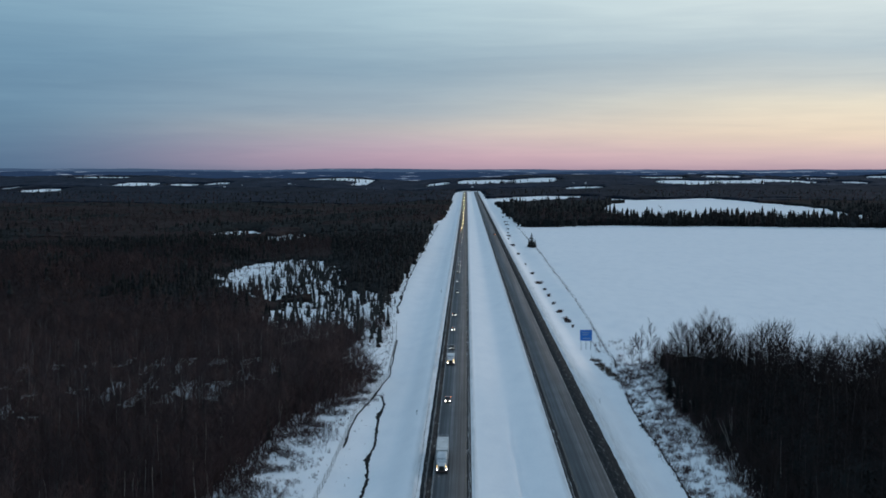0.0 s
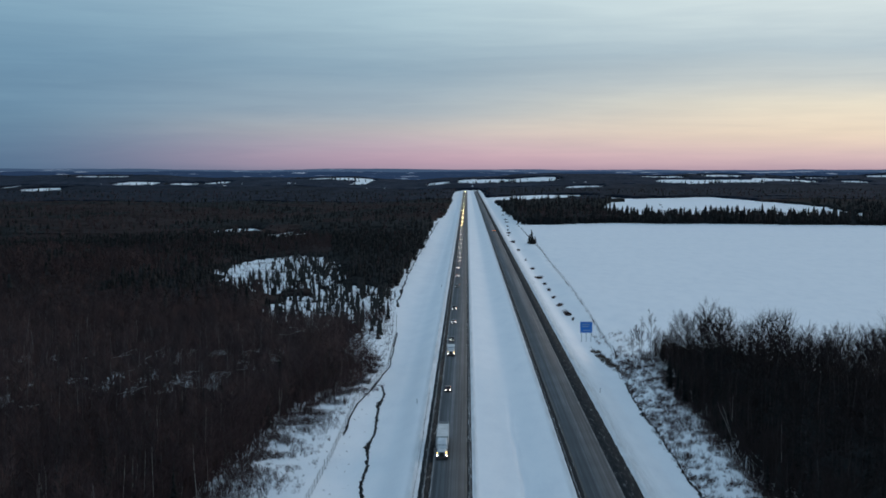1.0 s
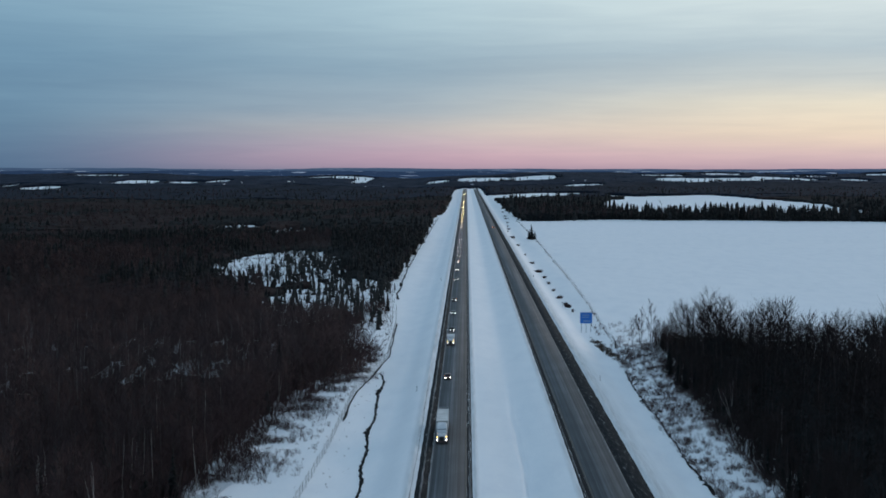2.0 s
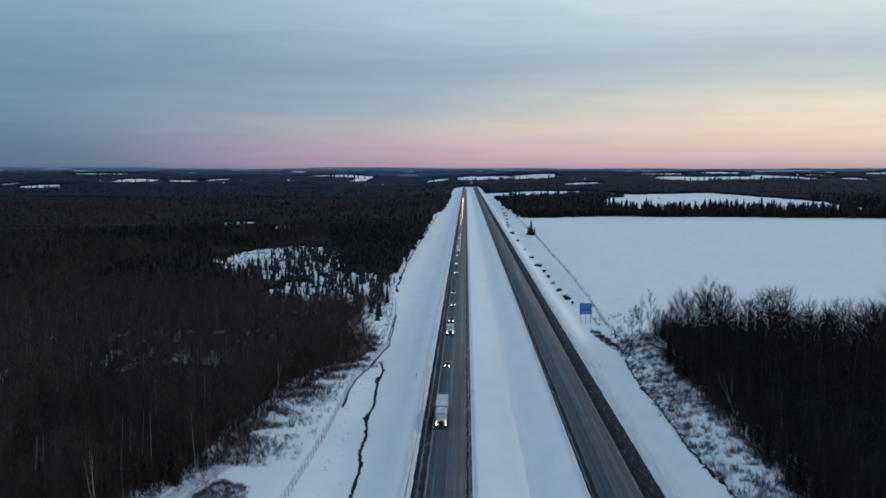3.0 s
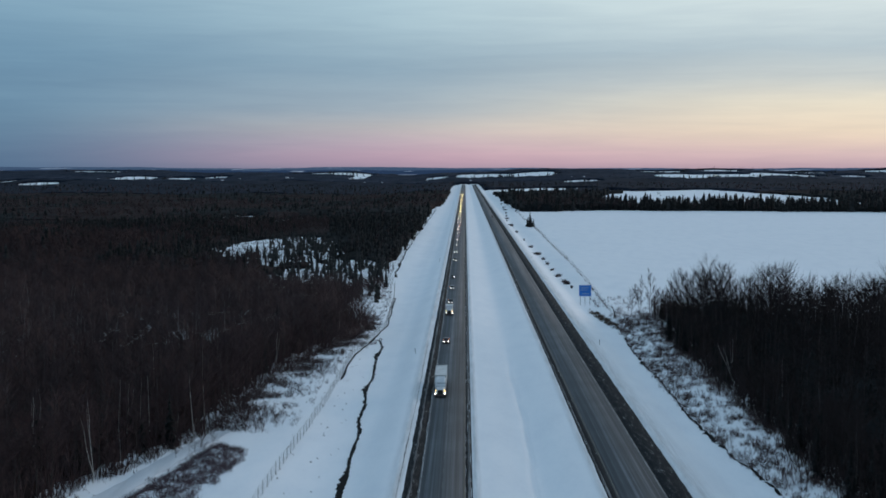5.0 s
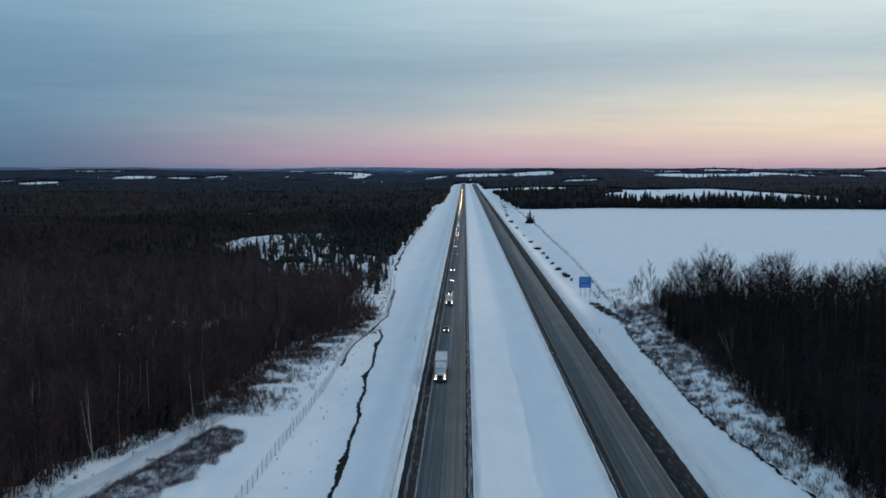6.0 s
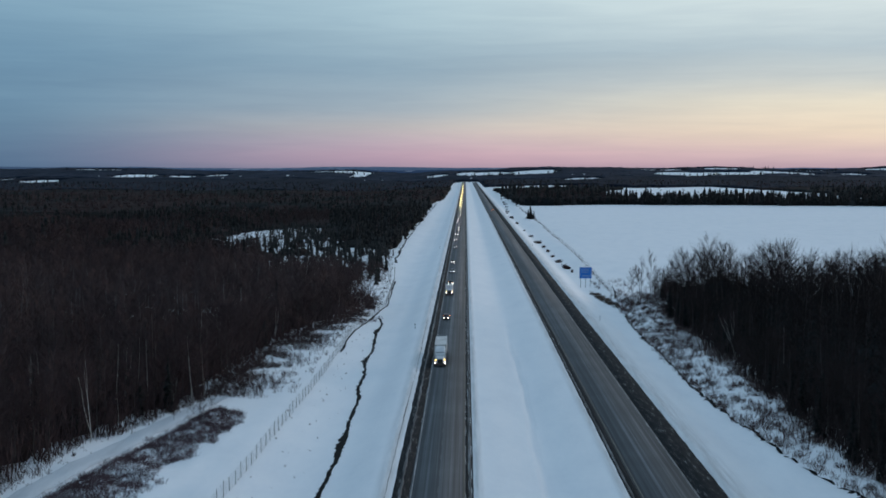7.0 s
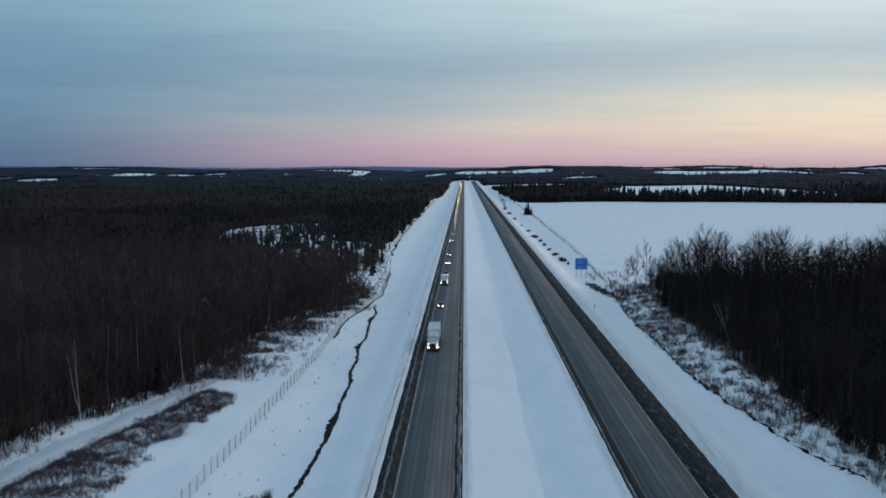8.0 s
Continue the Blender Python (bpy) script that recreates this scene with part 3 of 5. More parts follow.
def spruce(seed, h, tiers=14, arms=9, width=0.17):
    r = random.Random(seed)
    trunk, crown = Twigs(), Twigs()
    trunk.rod((0, 0, -0.3), (0, 0, h * 0.98), 0.012 * h + 0.02, 0.01, 5)
    for k in range(tiers):
        f = (k + 0.4) / tiers
        z = h * (0.06 + 0.92 * f)
        reach = h * width * (1 - f) ** 0.85 + 0.12
        for a in range(arms):
            az = a * math.tau / arms + k * 0.7 + r.uniform(-0.25, 0.25)
            ln = reach * r.uniform(0.65, 1.15)
            droop = r.uniform(0.15, 0.5) * ln
            c, s = math.cos(az), math.sin(az)
            half = 0.30 * ln + 0.05
            i = len(crown.v)
            zz = z + r.uniform(-0.3, 0.3) * h / tiers
            # a bough: a ridge along its length, sides hanging from it
            crown.v += [np.array(p) for p in ((0, 0, zz + 0.03 * h), (0.55 * ln * c - half * s, 0.55 * ln * s + half * c, zz - 0.75 * droop), (0.6 * ln * c, 0.6 * ln * s, zz - 0.15 * droop),
                                              (0.55 * ln * c + half * s, 0.55 * ln * s - half * c, zz - 0.75 * droop), (ln * c, ln * s, zz - droop))]
            crown.t += [(i, i + 1, i + 2), (i, i + 2, i + 3), (i + 1, i + 4, i + 2), (i + 2, i + 4, i + 3)]
    crown.rod((0, 0, h * 0.93), (0, 0, h * 1.03), 0.07, 0, 4)
    return trunk.arrays(), crown.arrays()


def far_cone(seed, h, tiers=5, sides=6, width=0.17):
    """A spruce far off: ragged skirts of boughs set one above another."""
    r = random.Random(seed)
    t = Twigs()
    for k in range(tiers):
        f = k / tiers
        top, low = h * min(1.0, f + 1.75 / tiers), h * (f + 0.04)
        i = len(t.v)
        turn = r.uniform(0, 3)
        for a in range(sides):
            reach = (h * width * (1 - f) ** 0.8 + 0.15) * r.uniform(0.6, 1.2)
            az = turn + a * math.tau / sides
            t.v.append(np.array((reach * math.cos(az), reach * math.sin(az), low + r.uniform(-0.25, 0.3) * h / tiers)))
        t.v.append(np.array((0, 0, top)))
        t.t += [(i + a, i + (a + 1) % sides, i + sides) for a in range(sides)]
    return t.arrays()


def scatter(name, kinds, places, mats, label, category="forest"):
    """Many far plants as one stuff mesh. kinds: lists of (arrays, material index); places: x, y, z, size, turn, kind."""
    vs, ts, ms, off = [], [], [], 0
    for k, sets in enumerate(kinds):
        rows = places[places[:, 5] == k]
        if not len(rows):
            continue
        c, s = np.cos(rows[:, 4]), np.sin(rows[:, 4])
        for (v, t), mi in sets:
            n = len(rows)
            x = (v[None, :, 0] * c[:, None] - v[None, :, 1] * s[:, None]) * rows[:, 3:4] + rows[:, 0:1]
            y = (v[None, :, 0] * s[:, None] + v[None, :, 1] * c[:, None]) * rows[:, 3:4] + rows[:, 1:2]
            z = v[None, :, 2] * rows[:, 3:4] + rows[:, 2:3]
            vs.append(np.stack([x, y, z], -1).reshape(-1, 3))
            ts.append((t[None] + (np.arange(n) * len(v))[:, None, None] + off).reshape(-1, 3))
            ms.append(np.full(n * len(t), mi))
            off += n * len(v)
    ob = new(name, np_mesh(name, np.concatenate(vs), np.concatenate(ts), mats, np.concatenate(ms)))
    return tagged(ob, label, category, kind="stuff")


def thing_tree(name, arrays, mats, label, category, group):
    ob = tagged(new(name), label, category, group)
    for part_name, (v, t), m in zip(("trunk", "crown"), arrays, mats):
        p = new(part_name, np_mesh(part_name, v, t, [m]))
        p.parent = ob
    return ob


rng = np.random.RandomState(7)


def jitter_grid(x0, x1, y0, y1, step):
    xs, ys = np.meshgrid(np.arange(x0, x1, step), np.arange(y0, y1, step))
    return xs.ravel() + rng.uniform(-0.55, 0.55, xs.size) * step, ys.ravel() + rng.uniform(-0.55, 0.55, xs.size) * step


def ellipse(x, y, cx, cy, rx, ry, turn=0.0):
    c, s = math.cos(turn), math.sin(turn)
    u, v = (x - cx) * c + (y - cy) * s, -(x - cx) * s + (y - cy) * c
    return (u / rx) ** 2 + (v / ry) ** 2 + 0.45 * wander(x, y, 0.22 * min(rx, ry) + 4, 0.5) + 0.4 * wander(x, y, 0.1 * min(rx, ry) + 2.5, 1.7)


def clearing(x, y):
    return np.minimum.reduce([ellipse(x, y, -124, 772, 31, 122, 0.12), ellipse(x, y, -60, 560, 24, 76), ellipse(x, y, -193, 1250, 21, 85), ellipse(x, y, -268, 1360, 24, 60), ellipse(x, y, -88, 690, 13, 42), ellipse(x, y, -36, 452, 7.5, 66)])


# far fields: offset, distance, half width, half depth
FAR_FIELDS = [(-1365, 3755, 55, 160), (-1516, 3918, 19, 112), (-1164, 4188, 73, 142), (-1004, 4245, 60, 130), (-913, 4332, 39, 152), (-1468, 4695, 85, 200), (-1349, 4745, 39, 180), (-571, 4710, 107, 215), (-439, 4682, 74, 240),
              (-386, 4415, 25, 265), (68, 4445, 97, 200), (238, 4418, 100, 158), (-101, 4355, 34, 130), (748, 4692, 101, 230), (776, 4205, 98, 155), (936, 4210, 91, 145), (1151, 4280, 119, 150), (1213, 4730, 86, 200), (1338, 4732, 88, 200),
              (1642, 4672, 52, 250), (382, 3878, 56, 92), (989, 4675, 68, 200), (1380, 4282, 50, 118)]


def within(x, y, poly):
    """True inside a closed outline."""
    out = np.zeros(np.shape(x), bool)
    for (x0, y0), (x1, y1) in zip(poly, poly[1:] + poly[:1]):
        if y0 != y1:
            out ^= ((y0 > y) != (y1 > y)) & (x < (x1 - x0) * (y - y0) / (y1 - y0) + x0)
    return out


def woods(x, y):
    """True where trees stand."""
    x, y = np.asarray(x), np.asarray(y)
    left = (x < left_wood(y) - 1.0 + 1.5 * wander(x * 0, y, 4.0)) & (clearing(x, y) > 1)
    right_near = (x > right_wood(y) + 1.5 * wander(x * 0, y, 5.0)) & (y < wood_back(x) + 5 * wander(x, y * 0, 9.0)) & ~((x < 66) & (y > 368 - 2.2 * (x - 56)))
    belt = (x > np.interp(y, [1380, 1700, 2300, 3000, 3700], [68, 60, 53, 47, 42]) + 3 * wander(x * 0, y, 40.0)) & (y > np.interp(x, [60, 175, 341, 500, 900, 2000], [1395, 1440, 1415, 1380, 1360, 1340]) + 6 * wander(x, y * 0, 22.0)) & (y < 3900)
    wx, wy = x + 9 * wander(x, y, 40.0), y + 18 * wander(x, y, 33.0, 1.0)
    belt &= ~within(wx, wy, [(215, 1640), (600, 1580), (585, 1800), (622, 2120), (612, 2480), (587, 2880), (428, 2740), (288, 2367), (215, 1900)])
    belt &= ~within(wx, wy, [(30, 2500), (56, 2330), (166, 2560), (297, 2800), (321, 3100), (187, 3100), (80, 2850)])
    belt &= ~within(wx, wy, [(337, 2823), (396, 2636), (371, 2470), (301, 2520)]) & ~within(wx, wy, [(650, 2700), (800, 2620), (800, 2700), (660, 2790)])
    far = y > 3700
    out = left | right_near | belt | far
    for b, d, w, dp in FAR_FIELDS:
        out &= np.abs((x - b) / w) ** 3 + np.abs((y - d) / dp) ** 3 + 0.25 * wander(x, y, 30.0, b * 0.1) > 1
    return out


def stand(x, y):
    """How tall the trees of a stand are."""
    return 0.86 + 0.26 * wander(x, y * 0.6, 62.0, 0.4) + 0.12 * wander(x, y, 21.0, 2.1)


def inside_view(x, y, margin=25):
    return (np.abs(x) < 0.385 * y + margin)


def blob(x, y, cx, cy, rx, ry):
    return 1 - smooth(0.55, 1.15, np.hypot((x - cx) / rx, (y - cy) / ry) + 0.2 * wander(x, y, 0.3 * min(rx, ry), 0.6))


def conifer_share(x, y):
    """Spruces gather in stands."""
    c = 0.05 + (0.10 + 0.75 * smooth(0.05, 0.5, wander(x, y * 0.55, 75.0, 1.3) + 0.4 * wander(x, y * 0.5, 28.0, 0.2))) * smooth(540, 760, y)
    for cx, cy, rx, ry in ((-142, 625, 62, 55), (-80, 720, 40, 120), (-290, 1080, 150, 120), (-48, 505, 24, 62), (-200, 900, 45, 60)):
        c = np.maximum(c, 0.85 * blob(x, y, cx, cy, rx, ry))
    c = np.where((x < 0) & (y > 470) & (y < 1300) & (clearing(x, y) < 1.9), 0.55, c)
    c = np.where((x < 0) & (x > -0.115 * y) & (y > 600) & (y < 1450), 0.86, c)
    c = np.where((x > 40) & (y < 450), 0.36 + 0.30 * smooth(-0.2, 0.4, wander(x, y, 18.0, 0.4)), c)
    c = np.where(y > 2300, 0.30 + 0.6 * smooth(-0.2, 0.4, wander(x, y * 0.5, 120.0, 0.8)), c)
    return np.where((x > 40) & (y > 1300) & (y < 2300), 0.72, c)


def clumped(x, y):
    """Far off, stands are either nearly all spruce or nearly all bare."""
    return 0.04 + 0.84 * smooth(0.34, 0.52, conifer_share(x, y) + 0.12 * wander(x, y, 17.0, 0.9))


def glimpse(x, y):
    """Where the floor of the wood is open and snow shows between the trunks."""
    zone = blob(x, y, -112, 372, 66, 66)
    return zone * smooth(0.1, 0.6, wander(x, y * 0.12, 1.7, 0.3) + 0.5 * wander(x, y, 19.0, 1.2))


# stands of single trees beside the road, nearest the camera
bare_kinds = [thing_tree("bare_tree", bare_tree(11 + k, hh, 17, 15, 3, fine=0.0145, wide=0.62, low=lw - 0.06, spread=0.84 * sp, rise=0.52, up=0.35), (BARK, TWIG), "leafless grey-brown broadleaf tree at the wood's edge", "tree", "bare trees") for k, (hh, lw, sp) in enumerate(((13.5, 0.42, 0.26), (15.0, 0.5, 0.27), (12.0, 0.42, 0.29), (16.0, 0.55, 0.23), (14.0, 0.46, 0.30), (10.5, 0.35, 0.28)))]
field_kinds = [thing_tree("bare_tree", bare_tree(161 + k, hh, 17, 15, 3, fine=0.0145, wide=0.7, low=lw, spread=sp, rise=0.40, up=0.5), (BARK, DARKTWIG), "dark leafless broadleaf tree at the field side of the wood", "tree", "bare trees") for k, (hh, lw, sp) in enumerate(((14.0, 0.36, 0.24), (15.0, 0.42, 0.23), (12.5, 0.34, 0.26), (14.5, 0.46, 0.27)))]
spruce_kinds = [thing_tree("spruce_tree", spruce(31 + k, hh, 16, 9), (BARK, NEEDLE), "dark green spruce standing among bare trees", "tree", "spruces") for k, hh in enumerate((12.0, 15.0, 9.0, 13.0))]
birch_kinds = [thing_tree("birch_tree", forked_birch(51 + k, hh, st), (BIRCH, TWIG), "pale slender birch with several leaning stems", "tree", "birches") for k, (hh, st) in enumerate(((13, 3), (12, 2), (12.5, 1)))]


def edge_distance(x, y):
    return np.where(x < 0, left_wood(y) - x, np.where(y > wood_back(x) - 26, 0.4 * (wood_back(x) - y), x - right_wood(y)))


def plant(stock, x, y, s, turn):
    copy_thing(stock, Matrix.Translation((x, y, float(height(x, y)))) @ Matrix.Rotation(turn, 4, "Z") @ Matrix.Scale(s, 4))


x, y = jitter_grid(-420, 420, 120, 480, 3.2)
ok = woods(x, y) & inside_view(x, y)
ok &= ~((np.abs(x - 60.3) < 3.2) & (np.abs(y - 262) < 13))
x, y = x[ok], y[ok]
con = rng.rand(len(x)) < conifer_share(x, y)
dist = edge_distance(x, y) + 0.02 * y
low_edge = np.where((x < 0) & (y > 400), 0.42 + 0.58 * smooth(1.2, 3.2, clearing(x, y)), 1.0)
tall = low_edge * np.where(x > 0, 0.94 + 0.60 * smooth(64, 88, x), 0.95) * np.where(con, np.where(x > 0, 0.70, 0.82), 1.0)
single = np.zeros(len(x), bool)
in_back = (x > 0) & (y > wood_back(x) - 24)
for zone, is_con, most in ((in_back, False, 66), (in_back, True, 85), ((x > 0) & ~in_back, False, 30), ((x > 0) & ~in_back, True, 70), (x < 0, False, 110), (x < 0, True, 40)):
    cand = np.where((con == is_con) & zone)[0]
    single[cand[np.argsort(dist[cand])[:most]]] = True
for i in np.where(single)[0]:
    stock = (spruce_kinds if con[i] else field_kinds if x[i] > 0 else bare_kinds)[rng.randint(4 if con[i] or x[i] > 0 else 6)]
    plant(stock, x[i], y[i], tall[i] * rng.uniform(0.72, 1.12), rng.uniform(0, math.tau))
for bx, by, s, k in ((-60, 188, 1.05, 0), (-71.2, 193, 1.0, 0), (-63, 212, 1.0, 2), (-62.5, 215, 0.95, 1), (-62, 223, 0.95, 2), (-51, 220, 1.0, 2), (-57, 254, 1.0, 2), (-58.6, 278, 0.9, 1), (-55.5, 280, 0.95, 2), (-59.5, 202, 0.6, 2), (-53.7, 217, 0.5, 1), (-69, 262, 1.0, 1), (-74.7, 208, 1.0, 1), (-49.8, 226, 0.8, 1), (-48, 296, 0.8, 1), (-38, 352, 0.75, 1), (64, 284, 0.85, 1), (66, 246, 0.9, 2), (-84, 208, 1.0, 1)):
    plant(birch_kinds[k], bx, by, s, bx * 1.3)
for k, (bx, by) in enumerate(((-49, 208), (-47.6, 211), (-46.5, 207), (-45.2, 210), (-47, 204), (-50.2, 203), (-44.2, 206), (-48.2, 214))):
    plant(bare_kinds[k % 6], bx, by, 0.24 + 0.04 * (k % 3), k * 1.1)
copy_thing(birch_kinds[1], Matrix.Translation((62.1, 272, float(height(62.1, 272)))) @ Matrix.Rotation(radians(-27), 4, "Y") @ Matrix.Scale(0.92, 4))
slender = [thing_tree("bare_tree", bare_tree(141 + k, hh, 13, 13, 3, fine=0.0135, wide=0.8, low=0.28, spread=0.18, rise=0.25, up=0.8, stems=st), (PALEBARK, TWIG), "tall slender bare tree at the end of the wood", "tree", "bare trees") for k, (hh, st) in enumerate(((13.0, 2), (14.5, 1), (11.0, 2)))]
for k, (bx, by, s) in enumerate(((57.0, 405, 0.8), (59.0, 398, 1.05), (60.4, 411, 1.05), (61.5, 392, 0.9), (63.0, 404, 1.1), (64.6, 395, 1.0), (65.6, 408, 0.95), (62.0, 383, 0.8), (64.0, 376, 0.85), (58.2, 384, 0.6), (60.0, 376, 0.7), (66.2, 388, 1.0))):
    m = Matrix.Translation((bx, by, float(height(bx, by)))) @ Matrix.Rotation(k * 1.4, 4, "Z") @ Matrix.Scale(s, 4)
    if k < 3:
        slender[k].matrix_basis = m
    else:
        copy_thing(slender[k % 3], m)
# the stock itself joins the wood
for ob, (bx, by) in zip(field_kinds, ((92, 356), (103, 333), (80, 376), (112, 318))):
    ob.matrix_basis = pose(bx, by, float(height(bx, by)), 0, 0, bx)
spots = np.where(~single)[0]
for n, ob in enumerate(bare_kinds + spruce_kinds + birch_kinds):
    i = spots[(n * 37) % len(spots)]
    single[i] = True
    ob.matrix_basis = pose(x[i], y[i], float(height(x[i], y[i])), 0, 0, n * 40)

deep = ~single
mid_bare = [[(a, 3 if k == 4 else 0), (b, 1)] for k, (a, b) in enumerate(soft_tree(71 + k, 14.0, 84, 0.045, 0.21) for k in range(5))]
mid_spruce = [[(a, 0), (b, 2)] for a, b in (spruce(81 + k, 13.0, 8, 6, 0.19) for k in range(3))]
P = np.stack([x, y, height(x, y), tall * rng.uniform(0.7, 1.08, len(x)), rng.uniform(0, math.tau, len(x)), np.where(con, 5 + rng.randint(0, 3, len(x)), np.where((x < -58) & (y > 285) & (y < 430), rng.randint(0, 5, len(x)), rng.randint(0, 4, len(x))))], 1)[deep]
scatter("woodland", mid_bare + mid_spruce, P[P[:, 0] < 0], [BARK, TWIG, NEEDLE, PALEBARK], "dense leafless wood with scattered spruces over snow")
scatter("woodland", mid_bare + mid_spruce, P[P[:, 0] > 0], [BARK, DARKTWIG, NEEDLE, BARK], "dense mixed wood of spruces and bare trees, darkened as backlit")

x, y = jitter_grid(58, 190, 200, 420, 2.7)
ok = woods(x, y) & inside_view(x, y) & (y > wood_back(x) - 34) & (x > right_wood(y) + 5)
x, y = x[ok], y[ok]
con = rng.rand(len(x)) < 0.45
size = (0.55 + 0.60 * smooth(62, 90, x) - 0.14 * smooth(96, 116, x)) * rng.uniform(0.72, 1.08, len(x)) * np.where(con, 0.95, 1.0)
P = np.stack([x, y, height(x, y), size, rng.uniform(0, math.tau, len(x)), np.where(con, 5 + rng.randint(0, 3, len(x)), rng.randint(0, 4, len(x)))], 1)
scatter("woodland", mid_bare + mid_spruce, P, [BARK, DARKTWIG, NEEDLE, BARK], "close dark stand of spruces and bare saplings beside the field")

# woods farther off
far_bare = [[(a, 0), (b, 1)] for a, b in (soft_tree(91 + k, 13.0, 34, 0.13, 0.21) for k in range(4))]
far_spruce = [[(far_cone(95 + k, 13.0, 6, 6, w), 2)] for k, w in enumerate((0.17, 0.145, 0.2))]
x, y = jitter_grid(-480, 480, 480, 1150, 6.0)
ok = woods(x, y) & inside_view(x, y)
x, y = x[ok], y[ok]
con = rng.rand(len(x)) < clumped(x, y)
P = np.stack([x, y, height(x, y), rng.uniform(0.7, 1.15, len(x)) * stand(x, y) * np.where(x < 0, 0.46 + 0.54 * smooth(1.5, 3.0, clearing(x, y)), 1.0), rng.uniform(0, math.tau, len(x)), np.where(con, 4 + rng.randint(0, 3, len(x)), rng.randint(0, 4, len(x)))], 1)
scatter("middle_woods", far_bare + far_spruce, P, [BARK, TWIG, NEEDLE], "mixed dark winter woods in the middle distance")

horizon_bare = [[(soft_tree(111 + k, 13.0, 16, 0.55, 0.24)[1], 1)] for k in range(4)]
horizon_spruce = [[(far_cone(121 + k, 13.0, 3, 5, w), 2)] for k, w in enumerate((0.22, 0.18, 0.28))]
sets = []
for y0, y1, st in ((1150, 2000, 19.0), (2000, 3600, 36.0), (3600, 4960, 52.0)):
    x, y = jitter_grid(-0.4 * y1, 0.4 * y1, y0, y1, st)
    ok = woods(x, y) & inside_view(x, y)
    sets.append(np.stack([x[ok], y[ok]], 1))
x, y = np.concatenate(sets).T
con = rng.rand(len(x)) < clumped(x, y)
size = rng.uniform(0.6, 1.05, len(x)) * np.where(y > 3600, 0.75, 1.0) * np.where((x < 0) & (y < 1500), 0.5 + 0.5 * smooth(1.5, 3.0, clearing(x, y)), 1.0) * np.where((x > 0) & (y < 2400), 1.45, 1.0) * np.where((x > 0) & (y < 1700), rng.uniform(0.6, 1.2, len(x)), 1.0)
P = np.stack([x, y, height(x, y), size, rng.uniform(0, math.tau, len(x)), np.where(con, 4 + rng.randint(0, 3, len(x)), rng.randint(0, 4, len(x)))], 1)
hedges = []
for b, d, w, dp in FAR_FIELDS:
    n = int(w / 3.2)
    hx = b + rng.uniform(-1.15, 1.15, n) * w
    hy = d - dp * np.clip(1.02 - 0.5 * np.abs((hx - b) / w) ** 3, 0.3, 1.1) - rng.uniform(0, 50, n)
    lone = rng.randint(0, 3)
    hx, hy = np.r_[hx, b + rng.uniform(-0.8, 0.8, lone) * w], np.r_[hy, d + rng.uniform(-0.5, 0.7, lone) * dp]
    hedges.append(np.stack([hx, hy, height(hx, hy), rng.uniform(0.5, 1.35, len(hx)), rng.uniform(0, math.tau, len(hx)), 4 + rng.randint(0, 3, len(hx))], 1))
far_places = np.concatenate([P] + hedges)
x, y = jitter_grid(50, 660, 1340, 1640, 4.6)
front = np.interp(x, [60, 175, 341, 500, 900], [1395, 1440, 1415, 1380, 1360])
ok = woods(x, y) & (rng.rand(len(x)) < np.where(y < front + 22, 0.85, 0.16) * (0.55 + 0.45 * smooth(-0.6, 0.0, wander(x, y * 0, 13.0, 0.4))))
x, y = x[ok], y[ok]
con = rng.rand(len(x)) < np.where(x < 190, 0.45, 0.85)
P = np.stack([x, y, height(x, y), rng.uniform(0.6, 1.25, len(x)) * np.where(x < 190, 1.1, 1.0), rng.uniform(0, math.tau, len(x)), np.where(con, 4 + rng.randint(0, 3, len(x)), rng.randint(0, 4, len(x)))], 1)
scatter("shelter_belt", far_bare + far_spruce, P, [BARK, TWIG, NEEDLE], "belt of dark pointed spruces between two snowy fields")
P = far_places
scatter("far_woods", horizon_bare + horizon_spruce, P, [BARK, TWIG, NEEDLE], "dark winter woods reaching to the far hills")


# ---------------- thickets under the trees, brush and grass ----------------
def thicket(seed, h, stems, r0, spread):
    r = random.Random(seed)
    t = Twigs()
    for k in range(stems):
        az, tl = r.uniform(0, math.tau), r.uniform(0.05, 0.6)
        d = Vector((math.cos(az) * math.sin(tl), math.sin(az) * math.sin(tl), math.cos(tl)))
        p = Vector((r.uniform(-spread, spread), r.uniform(-spread, spread), -0.2))
        q = p + d * h * r.uniform(0.55, 1.1)
        t.rod(p, q, r0 * 1.3, 0, 3)
        for m in range(4):
            a = p.lerp(q, r.uniform(0.2, 0.95))
            e = (d + Vector((r.uniform(-1, 1), r.uniform(-1, 1), r.uniform(0, 0.9))) * 0.8).normalized()
            t.sliver(a, a + e * h * r.uniform(0.2, 0.45), r0)
    return t.arrays()


def spread_out(name, arrays, x, y, s0, s1, mat, label, category):
    P = np.stack([x, y, height(x, y), rng.uniform(s0, s1, len(x)), rng.uniform(0, math.tau, len(x)), rng.randint(0, len(arrays), len(x))], 1)
    return scatter(name, [[(a, 0)] for a in arrays], P, [mat], label, category)


